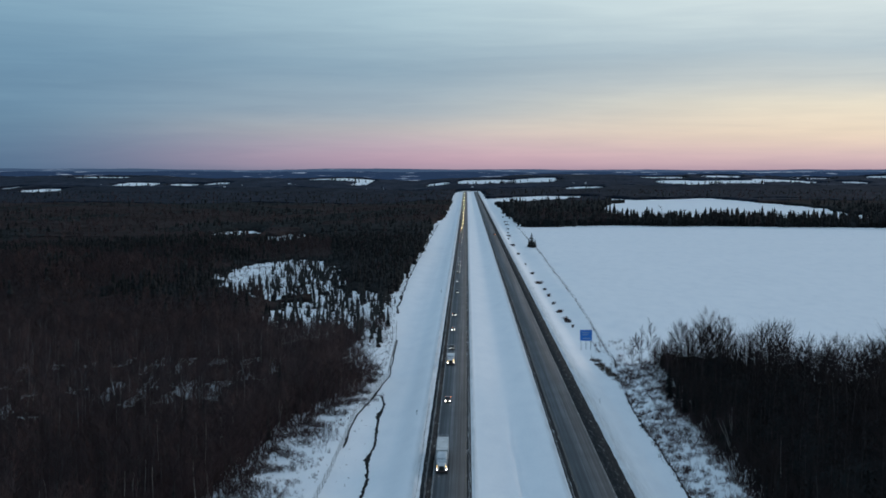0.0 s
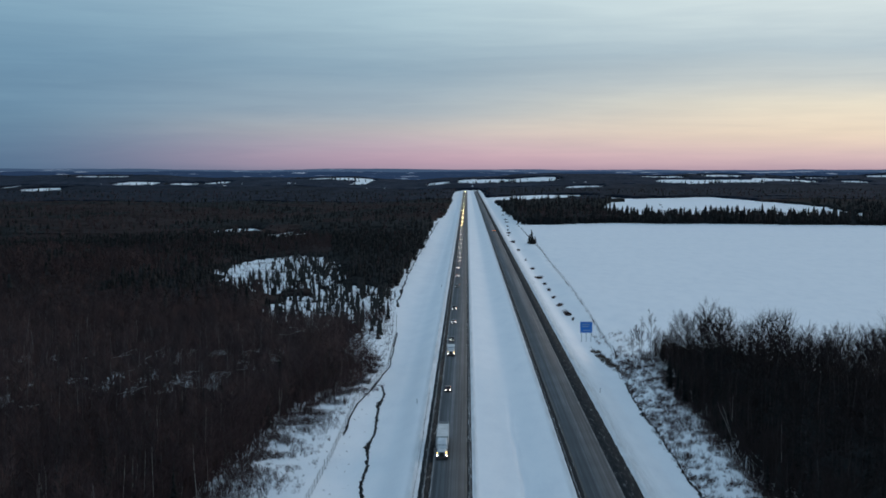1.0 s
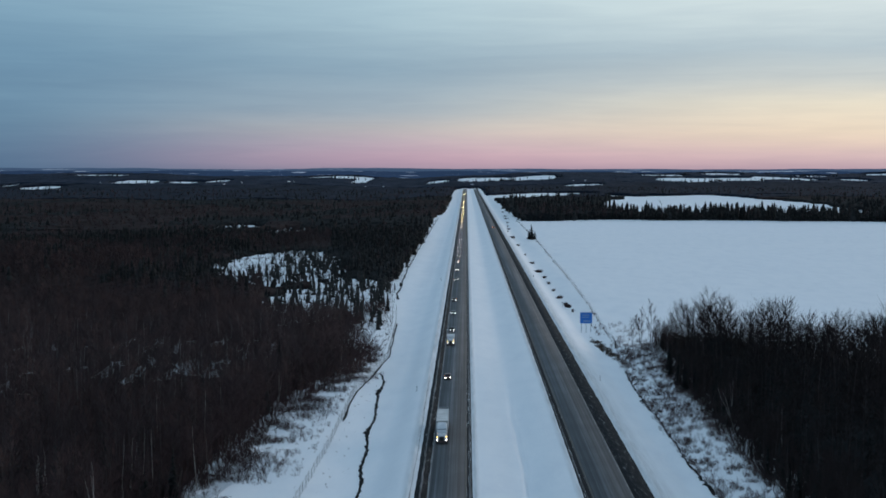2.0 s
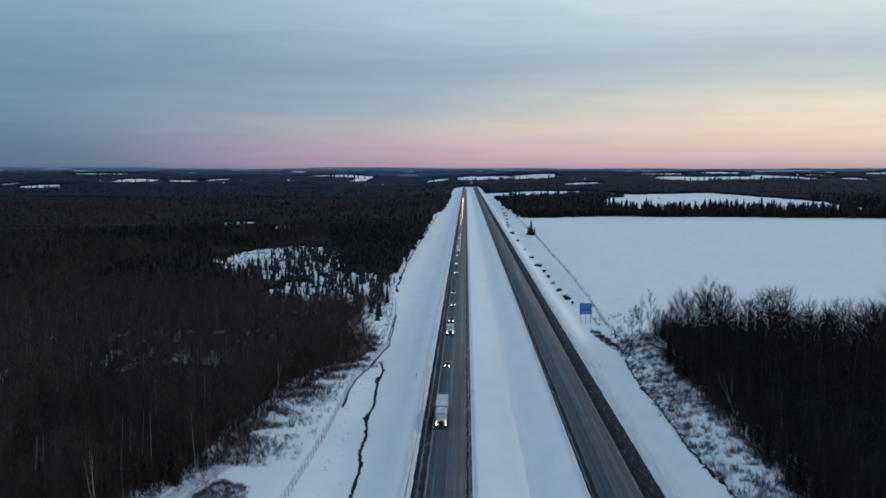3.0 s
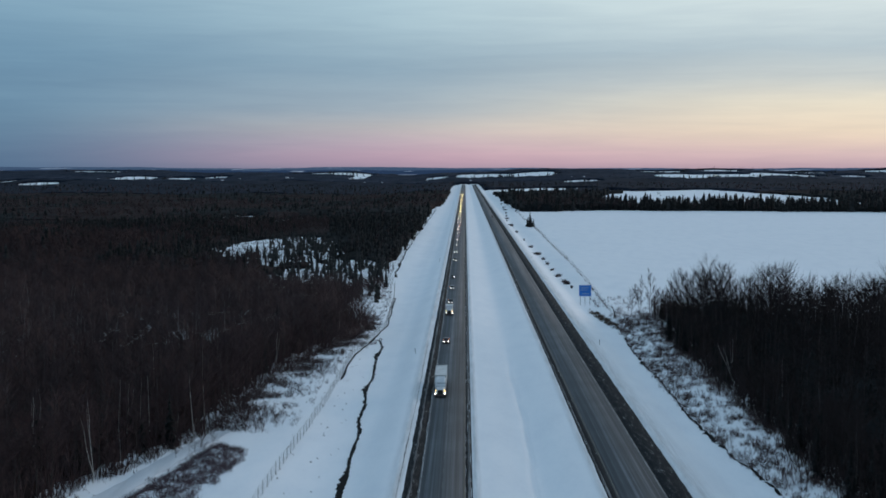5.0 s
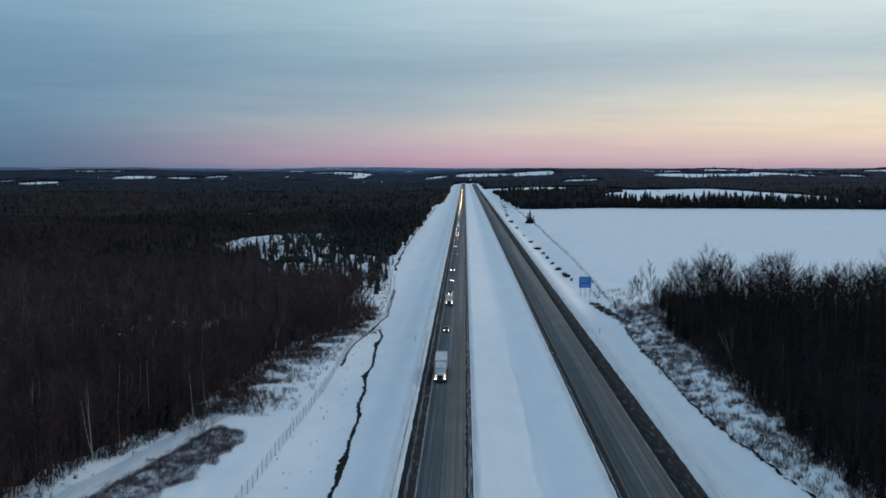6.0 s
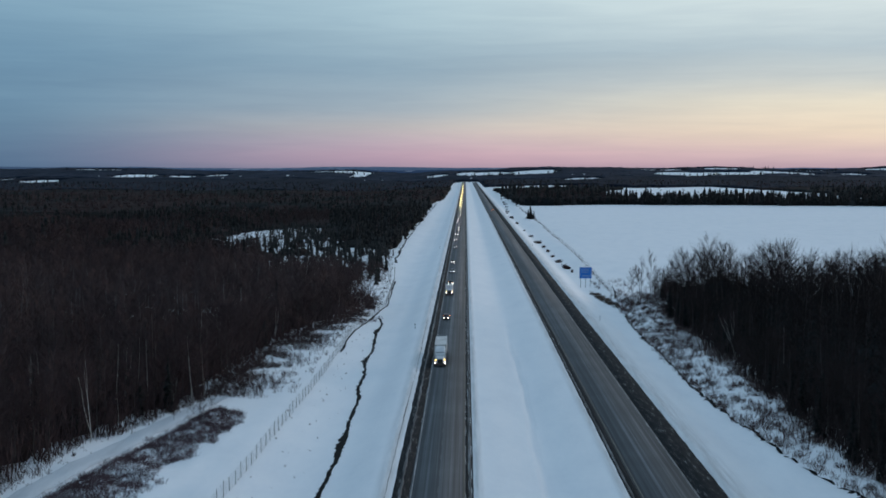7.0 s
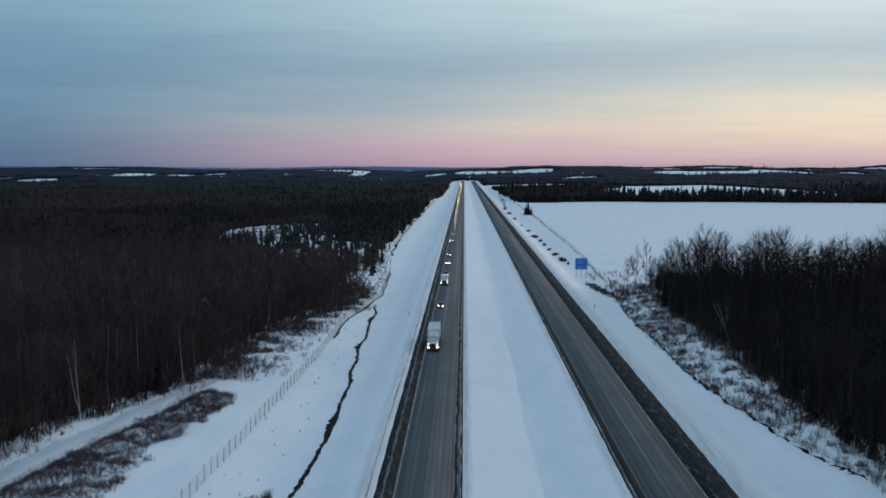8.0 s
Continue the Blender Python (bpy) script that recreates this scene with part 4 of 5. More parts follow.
x, y = jitter_grid(-200, 200, 120, 520, 2.0)
shown = rng.rand(len(x)) < glimpse(x, y)
deepness = np.where(x < 0, left_wood(y) - x, x - right_wood(y))
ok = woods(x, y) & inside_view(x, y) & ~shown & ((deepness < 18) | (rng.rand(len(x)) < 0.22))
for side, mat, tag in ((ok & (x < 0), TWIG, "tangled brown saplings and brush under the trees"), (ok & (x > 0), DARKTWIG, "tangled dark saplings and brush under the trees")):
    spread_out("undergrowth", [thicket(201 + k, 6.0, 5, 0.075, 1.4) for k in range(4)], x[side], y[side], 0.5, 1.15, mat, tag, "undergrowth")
x, y = jitter_grid(56, 260, 150, 440, 1.5)
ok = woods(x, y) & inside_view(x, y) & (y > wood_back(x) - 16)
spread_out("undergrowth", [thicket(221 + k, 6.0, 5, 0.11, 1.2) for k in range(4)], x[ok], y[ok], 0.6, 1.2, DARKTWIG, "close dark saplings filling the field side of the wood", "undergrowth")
x, y = jitter_grid(-80, 110, 130, 470, 0.8)
deepness = np.where(x < 0, left_wood(y) - x, x - right_wood(y)) + 0.8 * wander(x, y, 2.0)
ok = (deepness > -0.4) & (deepness < 11) & (y < wood_back(x)) & ((x > 0) | (clearing(x, y) > 1)) & (rng.rand(len(x)) < np.where(deepness < 3.2, 0.75, 0.28))
spread_out("edge_brush", [thicket(211 + k, 1.5, 6, 0.023, 0.5) for k in range(4)], x[ok], y[ok], 0.45, 1.25, TWIG, "dense low brush along the foot of the wood", "brush")


def canopy(name, y0, y1, cell, low, high, label, inset=0):
    """The closed mass of crowns far off: a ragged, broken roof of twigs with sides down to the snow."""
    xs, ys = np.arange(-0.4 * y1, 0.4 * y1, cell), np.arange(y0, y1 + cell, cell)
    X, Y = np.meshgrid(xs, ys)
    X = X + rng.uniform(-0.35, 0.35, X.shape) * cell
    Y = Y + rng.uniform(-0.35, 0.35, Y.shape) * cell
    W = woods(X, Y) & ((clearing(X, Y) > 1.45) | (X > 0))
    if inset:
        W &= ((X < left_wood(Y) - inset) | ((X > right_wood(Y) + inset) & (Y < wood_back(X) - 5))) & (glimpse(X, Y) < 0.5)
    W &= (X < 0) | (Y < 1300) | (Y > 1900) | (X < 120) | (Y > np.interp(X, [60, 175, 341, 500, 900], [1395, 1440, 1415, 1380, 1360]) + 14)
    Z = height(X, Y) + rng.uniform(low, high, X.shape) * (stand(X, Y) * np.where((X > 50) & (Y < 1700) & (Y > 1300), np.where(X < 190, 1.3, 0.75), 1.0) if y1 > 600 else 1.0) + np.where((X > 0) & (Y < 460), np.clip(2.6 + rng.uniform(-1.6, 1.6, X.shape) + 1.6 * wander(X, Y, 6.5, 0.5) + 2.6 * smooth(64, 88, X), 0, 9) * smooth(6, 18, X - right_wood(Y)) * (1 - 0.6 * smooth(-11, -2, Y - wood_back(X))), 0)
    Z = np.where((X < 0) & (Y > 400) & (Y < 1500), height(X, Y) + (Z - height(X, Y)) * (0.2 + 0.8 * smooth(1.4, 3.0, clearing(X, Y))), Z)
    idn = np.arange(X.size).reshape(X.shape)
    cellok = W[:-1, :-1] & W[1:, :-1] & W[:-1, 1:] & W[1:, 1:]
    q = np.stack([idn[:-1, :-1], idn[:-1, 1:], idn[1:, 1:], idn[1:, :-1]], -1)[cellok]
    V = np.stack([X, Y, Z], -1).reshape(-1, 3)
    F = np.stack([X, Y, height(X, Y) - 0.5], -1).reshape(-1, 3)
    pad = np.pad(cellok, 1)
    sides = []
    for dr, dc, a, b in ((-1, 0, (0, 0), (0, 1)), (1, 0, (1, 1), (1, 0)), (0, -1, (1, 0), (0, 0)), (0, 1, (0, 1), (1, 1))):
        open_ = cellok & ~pad[1 + dr:pad.shape[0] - 1 + dr, 1 + dc:pad.shape[1] - 1 + dc]
        r, c = np.where(open_)
        i, j = idn[r + a[0], c + a[1]], idn[r + b[0], c + b[1]]
        sides.append(np.stack([j, i, i + X.size, j + X.size], 1))
    faces = np.concatenate([q] + sides)
    used = np.unique(faces)
    remap = np.zeros(2 * X.size, np.int64)
    remap[used] = np.arange(len(used))
    allv = np.concatenate([V, F])[used]
    cx, cy = allv[remap[faces]].mean(1)[:, 0], allv[remap[faces]].mean(1)[:, 1]
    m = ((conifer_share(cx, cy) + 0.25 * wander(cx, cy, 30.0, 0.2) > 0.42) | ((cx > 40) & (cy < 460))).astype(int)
    me = np_mesh(name, allv, remap[faces], [CROWN, CROWNGREEN] if y0 < 2400 else [HILLWOOD, HILLWOOD] if y0 < 3900 else [HAZED, HAZED], m)
    me.polygons.foreach_set("use_smooth", np.ones(len(faces), bool))
    tagged(new(name, me), label, "forest", kind="stuff")


# an added sheet that darkens the gaps between the near trunks
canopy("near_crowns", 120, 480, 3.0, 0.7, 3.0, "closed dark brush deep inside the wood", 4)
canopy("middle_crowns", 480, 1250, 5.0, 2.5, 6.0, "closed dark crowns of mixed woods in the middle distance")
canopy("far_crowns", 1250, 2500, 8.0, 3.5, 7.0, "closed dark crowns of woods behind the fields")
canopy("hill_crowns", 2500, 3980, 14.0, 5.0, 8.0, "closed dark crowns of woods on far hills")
# the last ridges carry the haze in their colour
canopy("ridge_crowns", 3980, 4960, 16.0, 5.0, 9.0, "haze-tinted crowns of woods on the last ridges")

# young spruces and stumps in the clearings
x, y = jitter_grid(-400, -30, 450, 1400, 5.0)
cl = clearing(x, y)
ok = (cl < 1.15) & (x < left_wood(y) - 2) & (rng.rand(len(x)) < 0.05 + 0.50 * smooth(-138, -112, x) + 0.2 * smooth(-80, -60, x) + 0.4 * smooth(0.15, 0.6, wander(x, y, 17.0, 0.9)))
spread_out("young_spruces", [far_cone(301 + k, 5.0, 5, 6, 0.2) for k in range(3)], x[ok], y[ok], 0.3, 1.5, NEEDLE, "young dark spruces dotted over a snowy clearing", "young trees")
x, y = jitter_grid(-400, -30, 450, 1400, 3.6)
cl = clearing(x, y)
ok = (cl < 1.1) & (x < left_wood(y) - 2) & (rng.rand(len(x)) < 0.35 + 0.5 * smooth(-145, -110, x) + 0.5 * smooth(-0.2, 0.6, wander(x, y, 23.0, 0.2)))
spread_out("clearing_brush", [thicket(311 + k, 2.0, 6, 0.06, 1.4) for k in range(3)], x[ok] + 1.5, y[ok] + 1.0, 0.3, 1.0, SHRUB, "low brush and slash in a snowy clearing", "brush")

# brush on the verges
x, y = jitter_grid(-75, -25, 135, 700, 1.15)
d = left_wood(y) - x
veil = np.exp(-np.abs(d + 2.0) / 2.2) * 0.35 * (y < 460) + 1.0 * np.exp(-np.abs(d + 3.5) / 4.5) * ((y > 232) & (y < 385)) * smooth(-0.25, 0.3, wander(x, y, 5.5, 0.8))
veil = veil + 0.25 * ((x < left_fence(y) - 1) & (y > 370) & (d < 1.0))
path = (x > track_side(y) - 4.5) & (y < 232)
ok = (rng.rand(len(x)) < veil) & (d < 2.0) & ~path & (x < left_fence(y) - 1.2)
spread_out("verge_brush", [thicket(321 + k, 0.95, 8, 0.024, 0.5) for k in range(5)], x[ok], y[ok], 0.4, 1.1, SHRUB, "bare red-brown brush poking out of the snow by the wood", "brush")
x, y = jitter_grid(40, 62, 140, 470, 0.85)
d = x - right_wood(y)
lo = np.interp(y, [146, 163, 179, 204, 251, 324, 380, 425, 440], [54.5, 53, 50.7, 48, 46.6, 47.3, 49.0, 47.0, 49])
veil = np.where((x > lo) & (d < 1.5), 0.16 + 0.80 * smooth(-0.2, 0.4, wander(x, y, 3.0, 1.1)), 0)
veil = veil * (0.55 + 0.45 * smooth(-4.5, 0, d)) + 0.75 * np.exp(-((x - lo - 0.7) / 0.55) ** 2) * (wander(x, y, 2.2) > -0.3)
ok = rng.rand(len(x)) < np.where((y > 372) & (y < 436) & (x < 49.5), 0, veil) * (1 - 0.85 * smooth(385, 430, y))
spread_out("verge_brush", [thicket(331 + k, 1.5, 7, 0.028, 0.5) for k in range(5)], x[ok], y[ok], 0.35, 1.25, SHRUB, "bare dark brush along the foot of the road bank", "brush")
x, y = jitter_grid(44, 60, 142, 395, 2.1)
lo = np.interp(y, [146, 163, 179, 204, 251, 324, 380, 425, 440], [54.5, 53, 50.7, 48, 46.6, 47.3, 49.0, 47.0, 49])
ok = (x > lo + 0.4) & (x < right_wood(y)) & (rng.rand(len(x)) < 0.36 + 0.5 * smooth(-0.2, 0.4, wander(x, y, 7.0, 0.9)))
spread_out("verge_brush", [thicket(401 + k, 1.25, 20, 0.03, 0.75) for k in range(5)], x[ok], y[ok], 0.45, 1.2, TWIG, "dark bushy clumps standing in snow below the wood", "brush")
x, y = jitter_grid(42, 53, 366, 440, 0.5)
ok = (ellipse(x, y, 47.7, 403, 1.5, 31, 0.066) < 1) & (rng.rand(len(x)) < 0.75 * smooth(-0.5, 0.2, wander(x, y, 2.6, 0.3)))
spread_out("dead_grass", [thicket(341 + k, 0.9, 12, 0.025, 0.35) for k in range(4)], x[ok], y[ok], 0.5, 1.1, GRASS, "tall brown dead grass on the bank below the sign", "grass")
x, y = jitter_grid(-62, -24, 226, 392, 0.62)
d = left_wood(y) - x
ok = (d < 1.0) & (x < left_fence(y) - 1.8) & (rng.rand(len(x)) < 0.9 * np.exp(-np.maximum(0, -d - 4) / 4.0) * smooth(-0.6, 0.15, wander(x, y, 4.5, 0.8)) + 0.5 * np.exp(-np.abs(d) / 1.0))
spread_out("verge_brush", [thicket(371 + k, 1.5, 6, 0.026, 0.45) for k in range(5)], x[ok], y[ok], 0.4, 1.2, SHRUB, "grey-brown brush and weeds between fence and wood", "brush")
x, y = jitter_grid(-68, -24, 118, 372, 0.5)
wx, wy = x + 0.9 * wander(x, y, 2.1) + 0.7 * wander(x, y, 0.9, 2.0), y + 4 * wander(x, y, 3.0, 1.0)
field = within(wx, wy, [(-60, 120), (-57.4, 145), (-55.4, 159), (-51.8, 181), (-45.6, 214), (-41.5, 214), (-38.6, 203), (-40.3, 189), (-43.8, 172), (-42.5, 152), (-44, 120)])
cover = field * (0.50 + 0.48 * smooth(-0.2, 0.35, wander(x, y, 2.6, 0.6) + 0.5 * wander(x, y, 6.5, 1.4)) * (0.6 + 0.4 * smooth(4, 14, -38 - x)))
cover = cover * (1 + 0.6 * smooth(12, 20, -38 - x)) + 0.6 * np.exp(-((x - track_side(y) - 0.9) / 0.7) ** 2) * (y < 214) + 0.3 * (ellipse(x, y, -32.5, 352, 7, 15) < 0.9) * smooth(-0.2, 0.4, wander(x, y, 2.2, 0.2))
ok = rng.rand(len(x)) < cover
spread_out("verge_brush", [thicket(381 + k, 1.0, 13, 0.0165, 0.6) for k in range(6)], x[ok], y[ok], 0.35, 1.2, REDBRUSH, "dense purple-brown low brush in hummocky snow", "brush")
y = np.arange(398, 1420, 0.9)
x = right_fence(y) + rng.uniform(-0.35, 0.35, len(y))
ok = rng.rand(len(y)) < 0.35 + 0.5 * wander(x, y, 8.0, 0.5)
spread_out("fence_weeds", [thicket(391 + k, 0.9, 8, 0.03, 0.35) for k in range(4)], x[ok], y[ok], 0.3, 0.95, SHRUB, "dark weeds along the foot of the field fence", "weeds")
# a few seedlings on the open snow
x, y = jitter_grid(-31, -22, 140, 340, 5.0)
spread_out("seedlings", [thicket(351 + k, 0.5, 6, 0.02, 0.12) for k in range(3)], x, y, 0.3, 1.2, SHRUB, "scattered small weeds poking through the snow", "weeds")

# dark bushes in a row on the right-hand bank
bush_stock = []
for k in range(3):
    ob = tagged(new("bush"), "low dark leafless bush on the snowy road bank", "bush", "bushes along the bank")
    p = new("branch_clump", np_mesh("branch_clump", *thicket(361 + k, 1.9, 90, 0.06, 0.9), [TWIG]))
    p.parent = ob
    bush_stock.append(ob)
for k, (bx, by) in enumerate(((46.4, 515), (45.7, 532), (45.4, 540), (44.9, 569), (44.6, 605), (44.7, 642), (44.7, 676), (43.4, 714), (43.4, 781), (42.7, 857), (41.7, 957), (41.3, 1062), (41.0, 1170), (43.5, 1230), (45.0, 1290), (47.5, 1370), (50, 1480), (51, 1560), (52, 1700), (-23.2, 146), (-24.6, 145))):
    m = Matrix.Translation((bx, by, float(height(bx, by)))) @ Matrix.Diagonal((0.45 + 0.12 * (k % 3), 1.0 + 0.5 * (k % 2) + by / 1500, 0.75 + 0.12 * (k % 4), 1)) @ Matrix.Rotation(k * 1.9, 4, "Z")
    if k < 3:
        bush_stock[k].matrix_basis = m
    else:
        copy_thing(bush_stock[k % 3], m)
# lone evergreens on the field's corner and along the fence
for k, (bx, by, s) in enumerate(((55.0, 1040, 0.75), (57.4, 1046, 0.88), (60.2, 1042, 0.8), (57.6, 1035, 0.62), (62, 1425, 0.5), (60, 1700, 0.7), (58, 1740, 0.8), (64, 1960, 0.8), (66, 1480, 0.6), (64, 1560, 0.75), (59, 1640, 0.6), (62, 1800, 0.9))):
    copy_thing(spruce_kinds[k % 4], Matrix.Translation((bx, by, float(height(bx, by)))) @ Matrix.Diagonal((1.7 * s, 1.7 * s, s, 1)))

# ---------------- creek, fences, posts, sign ----------------
def ribbon(name, pts, half, mat, label, category, lift=0.03, rag=0.5, step=1.1, seed=3):
    r = np.random.RandomState(seed)
    pts = np.array(pts, float)
    seg = np.r_[0, np.cumsum(np.hypot(*np.diff(pts, axis=0).T))]
    u = np.arange(0, seg[-1], step)
    px, py = np.interp(u, seg, pts[:, 0]), np.interp(u, seg, pts[:, 1])
    px = px + half * 0.8 * np.sin(u / 7.3 + 2 * np.sin(u / 19.0)) + half * 0.35 * r.uniform(-1, 1, len(u))
    w0, w1 = half * (1 - rag + 2 * rag * r.rand(len(u))), half * (1 - rag + 2 * rag * r.rand(len(u)))
    w0 = w0 * (1 + 1.5 * smooth(0.75, 0.97, np.sin(u / 11.0 + 0.7 + np.sin(u / 29.0))))
    tx, ty = np.gradient(px), np.gradient(py)
    ln = np.hypot(tx, ty)
    nx_, ny_ = -ty / ln, tx / ln
    A = np.stack([px + nx_ * w0, py + ny_ * w0], 1)
    B = np.stack([px - nx_ * w1, py - ny_ * w1], 1)
    za, zb = height(A[:, 0], A[:, 1]) + lift, height(B[:, 0], B[:, 1]) + lift
    n = len(u)
    C = np.stack([px, py], 1)
    V = np.concatenate([np.c_[A, za], np.c_[C, np.maximum(np.maximum(za, zb), height(px, py) + lift)], np.c_[B, zb]])
    q = [(k * n + i, (k + 1) * n + i, (k + 1) * n + i + 1, k * n + i + 1) for k in range(2) for i in range(n - 1)]
    return tagged(new(name, np_mesh(name, V, q, [mat])), label, category, kind="structure")


ribbon("creek", [(-21, 120), (-20.6, 150), (-20.3, 167), (-20.0, 192), (-20.4, 216), (-21.6, 241), (-22.9, 274), (-22.6, 292), (-24.6, 325), (-23.8, 344), (-25.8, 356), (-29.0, 356)], 0.34, MUD, "narrow open creek cutting through ditch snow", "creek")
ribbon("ditch_rut", [(float(left_fence(v)) + 0.4, v) for v in range(285, 480, 6)], 0.22, MUD, "thin dark rut along the fence foot", "rut", seed=5)
ribbon("ditch_rut", [(float(left_fence(v)) + 0.4, v) for v in range(560, 1500, 12)], 0.42, MUD, "dark wet rut along the wood's edge", "rut", seed=6, step=3.0)
ribbon("creek", [(53.8, 155), (52.9, 163), (50.5, 179), (48.3, 204), (47.2, 232), (47.0, 251), (47.4, 287), (47.6, 324), (48.4, 360)], 0.27, MUD, "dark broken creek line below the bank", "creek", seed=8, rag=0.9)

ribbon("plough_rut", [(-10.35 - 0.1 * math.sin(v / 23), v) for v in range(136, 335, 5)], 0.04, MEDGRAVEL, "thin dark plough rut along the crest of the snow bank", "rut", seed=9, rag=0.8, step=0.9)

# the greyer lane between the wood and the brush
ty = np.arange(96.0, 226.0, 1.2)
tx = track_side(ty)
span = np.stack([tx - 0.9 - np.minimum(3.6, 0.94 * (tx - left_wood(ty)) - 1.2) * k / 6 + 0.12 * np.sin(ty * 0.9 + k) for k in range(7)])
V = np.stack([span, np.broadcast_to(ty, span.shape), np.maximum(height(span, np.broadcast_to(ty, span.shape)), height(span + 0.4, np.broadcast_to(ty + 1.1, span.shape))) + 0.17], -1).reshape(-1, 3)
n = len(ty)
lane = new("snow_track", np_mesh("snow_track", V, [(k * n + i, k * n + i + 1, (k + 1) * n + i + 1, (k + 1) * n + i) for k in range(6) for i in range(n - 1)], [GREYSNOW]))
tagged(lane, "grey snow track between wood and brush", "track", kind="structure")

post_mesh = np_mesh("post", *(lambda t: (t.rod((0, 0, -0.3), (0, 0, 2.3), 0.05, 0.042, 6), t.rod((0, 0, 2.3), (0, 0, 2.34), 0.042, 0, 6), t.arrays())[2])(Twigs()), [POSTWOOD])


def fence(name, line, y0, y1, gap, label, rows):
    ob = base(name, 0, 0, 0, label, "fence")
    ys = np.arange(y0, y1, gap)
    for k, v in enumerate(ys):
        px = float(line(v))
        p = new("post", post_mesh)
        p.parent = ob
        p.matrix_basis = Matrix.Translation((px, v, float(height(px, v)))) @ Matrix.Rotation(0.05 * math.sin(k * 2.3), 4, "X") @ Matrix.Rotation(0.04 * math.sin(k * 3.1), 4, "Y") @ Matrix.Diagonal((1, 1, 0.92 + 0.1 * math.sin(k * 1.7), 1))
    for z in rows:
        t = Twigs()
        for a, b in zip(ys, ys[1:]):
            xa, xb = float(line(a)), float(line(b))
            t.rod((xa, a, float(height(xa, a)) + z), (xb, b, float(height(xb, b)) + z), 0.011, 0.011, 3)
        w = new("wire", np_mesh("wire", *t.arrays(), [STEEL]))
        w.parent = ob
    return ob


fence("wire_fence", left_fence, 138, 520, 3.8, "tall wire fence on weathered wooden posts in deep snow", [0.1 + 0.18 * k for k in range(12)])
fence("field_fence", right_fence, 400, 1290, 5.2, "wire fence on wooden posts between verge and field", (0.4, 0.9, 1.4))
# the braced corner post of the field fence, with a dead sapling on it
corner = base("corner_post", 51.3, 404, float(height(51.3, 404)), "leaning dark dead stump beside the field fence", "stump")
t = Twigs()
t.rod((0, 0, -0.3), (-0.3, 0, 2.2), 0.3, 0.2, 7)
t.rod((-0.3, 0, 2.2), (-1.3, 0.2, 4.6), 0.2, 0.06, 6)
t.rod((-0.2, 0, 1.8), (0.4, 0.3, 3.6), 0.14, 0.03, 5)
t.rod((-0.8, 0.1, 3.4), (-1.9, -0.3, 4.1), 0.09, 0.0, 4)
p = new("stem", np_mesh("stem", *t.arrays(), [BARK]))
p.parent = corner

for mx, my in ((-13.4, 318), (38.2, 336), (-13.6, 640), (37.5, 660)):
    ob = base("road_marker", mx, my, float(height(mx, my)), "thin dark snow marker post beside the road", "marker post", "snow markers")
    part("post", rod(0, 0, -0.2, 1.35, 0.055, 6), CHASSIS, ob)
    part("cap", boxed(-0.09, 0.09, -0.02, 0.02, 1.1, 1.4), SIGNWHITE if mx > 0 else CHASSIS, ob)


def road_sign(x, y):
    z = float(height(x, y))
    ob = base("road_sign", x, y, z, "large blue guide sign with white bars on three steel posts", "road sign")
    board = part("board", boxed(-2.3, 2.3, -0.05, 0.05, 3.5, 7.7, 0.02), SIGNBLUE, ob, "blue sign face")
    for a, b, c, d in ((-2.2, 2.2, 7.52, 7.6), (-2.2, 2.2, 3.6, 3.68), (-2.2, -2.12, 3.68, 7.52), (2.12, 2.2, 3.68, 7.52)):
        part("border", boxed(a, b, -0.058, -0.052, c, d), SIGNWHITE, board)
    for a, b, c, d in ((-1.5, 1.3, 6.55, 6.85), (-1.7, 0.9, 5.75, 6.0), (-1.2, 1.6, 4.25, 4.6)):
        part("bar", boxed(a, b, -0.058, -0.052, c, d), SIGNWHITE, board)
    for px in (-1.8, 0.0, 1.8):
        part("post", boxed(px - 0.09, px + 0.09, 0.06, 0.24, -0.3, 7.6), STEEL, ob)
    for zz in (4.2, 6.9):
        part("crossbar", boxed(-2.2, 2.2, 0.05, 0.12, zz, zz + 0.12), STEEL, ob)
    part("snow_cap", boxed(-2.3, 2.3, -0.09, 0.12, 7.7, 7.86, 0.05), SNOW, ob, "thin line of snow on the top edge")


road_sign(SIGN_X, SIGN_Y)


# ---------------- vehicles (they face the camera; the local front is at y = 0) ----------------
def wheel(parent, x, y, r, w):
    t = part("wheel", disc_x(x - w / 2, x + w / 2, y, r, r, 18), RUBBER, parent, "dirty black tyre")
    part("rim", disc_x(x - w / 2 - 0.015, x + w / 2 + 0.015, y, r, r * 0.58, 12), CHROME, t)


def lamp_disc(parent, x, y, z, r, mat, name="headlight", label="lit headlight"):
    return part(name, disc_y(x, y - 0.03, y + 0.05, z, r, 10), mat, parent, label)


def section(y, w, z0, z1, r):
    return [(-w, y, z0), (w, y, z0), (w + 0.03, y, (z0 + z1) / 2), (w - r * 0.3, y, z1 - r), (w - r, y, z1), (-w + r, y, z1), (-w + r * 0.3, y, z1 - r), (-w - 0.03, y, (z0 + z1) / 2)]


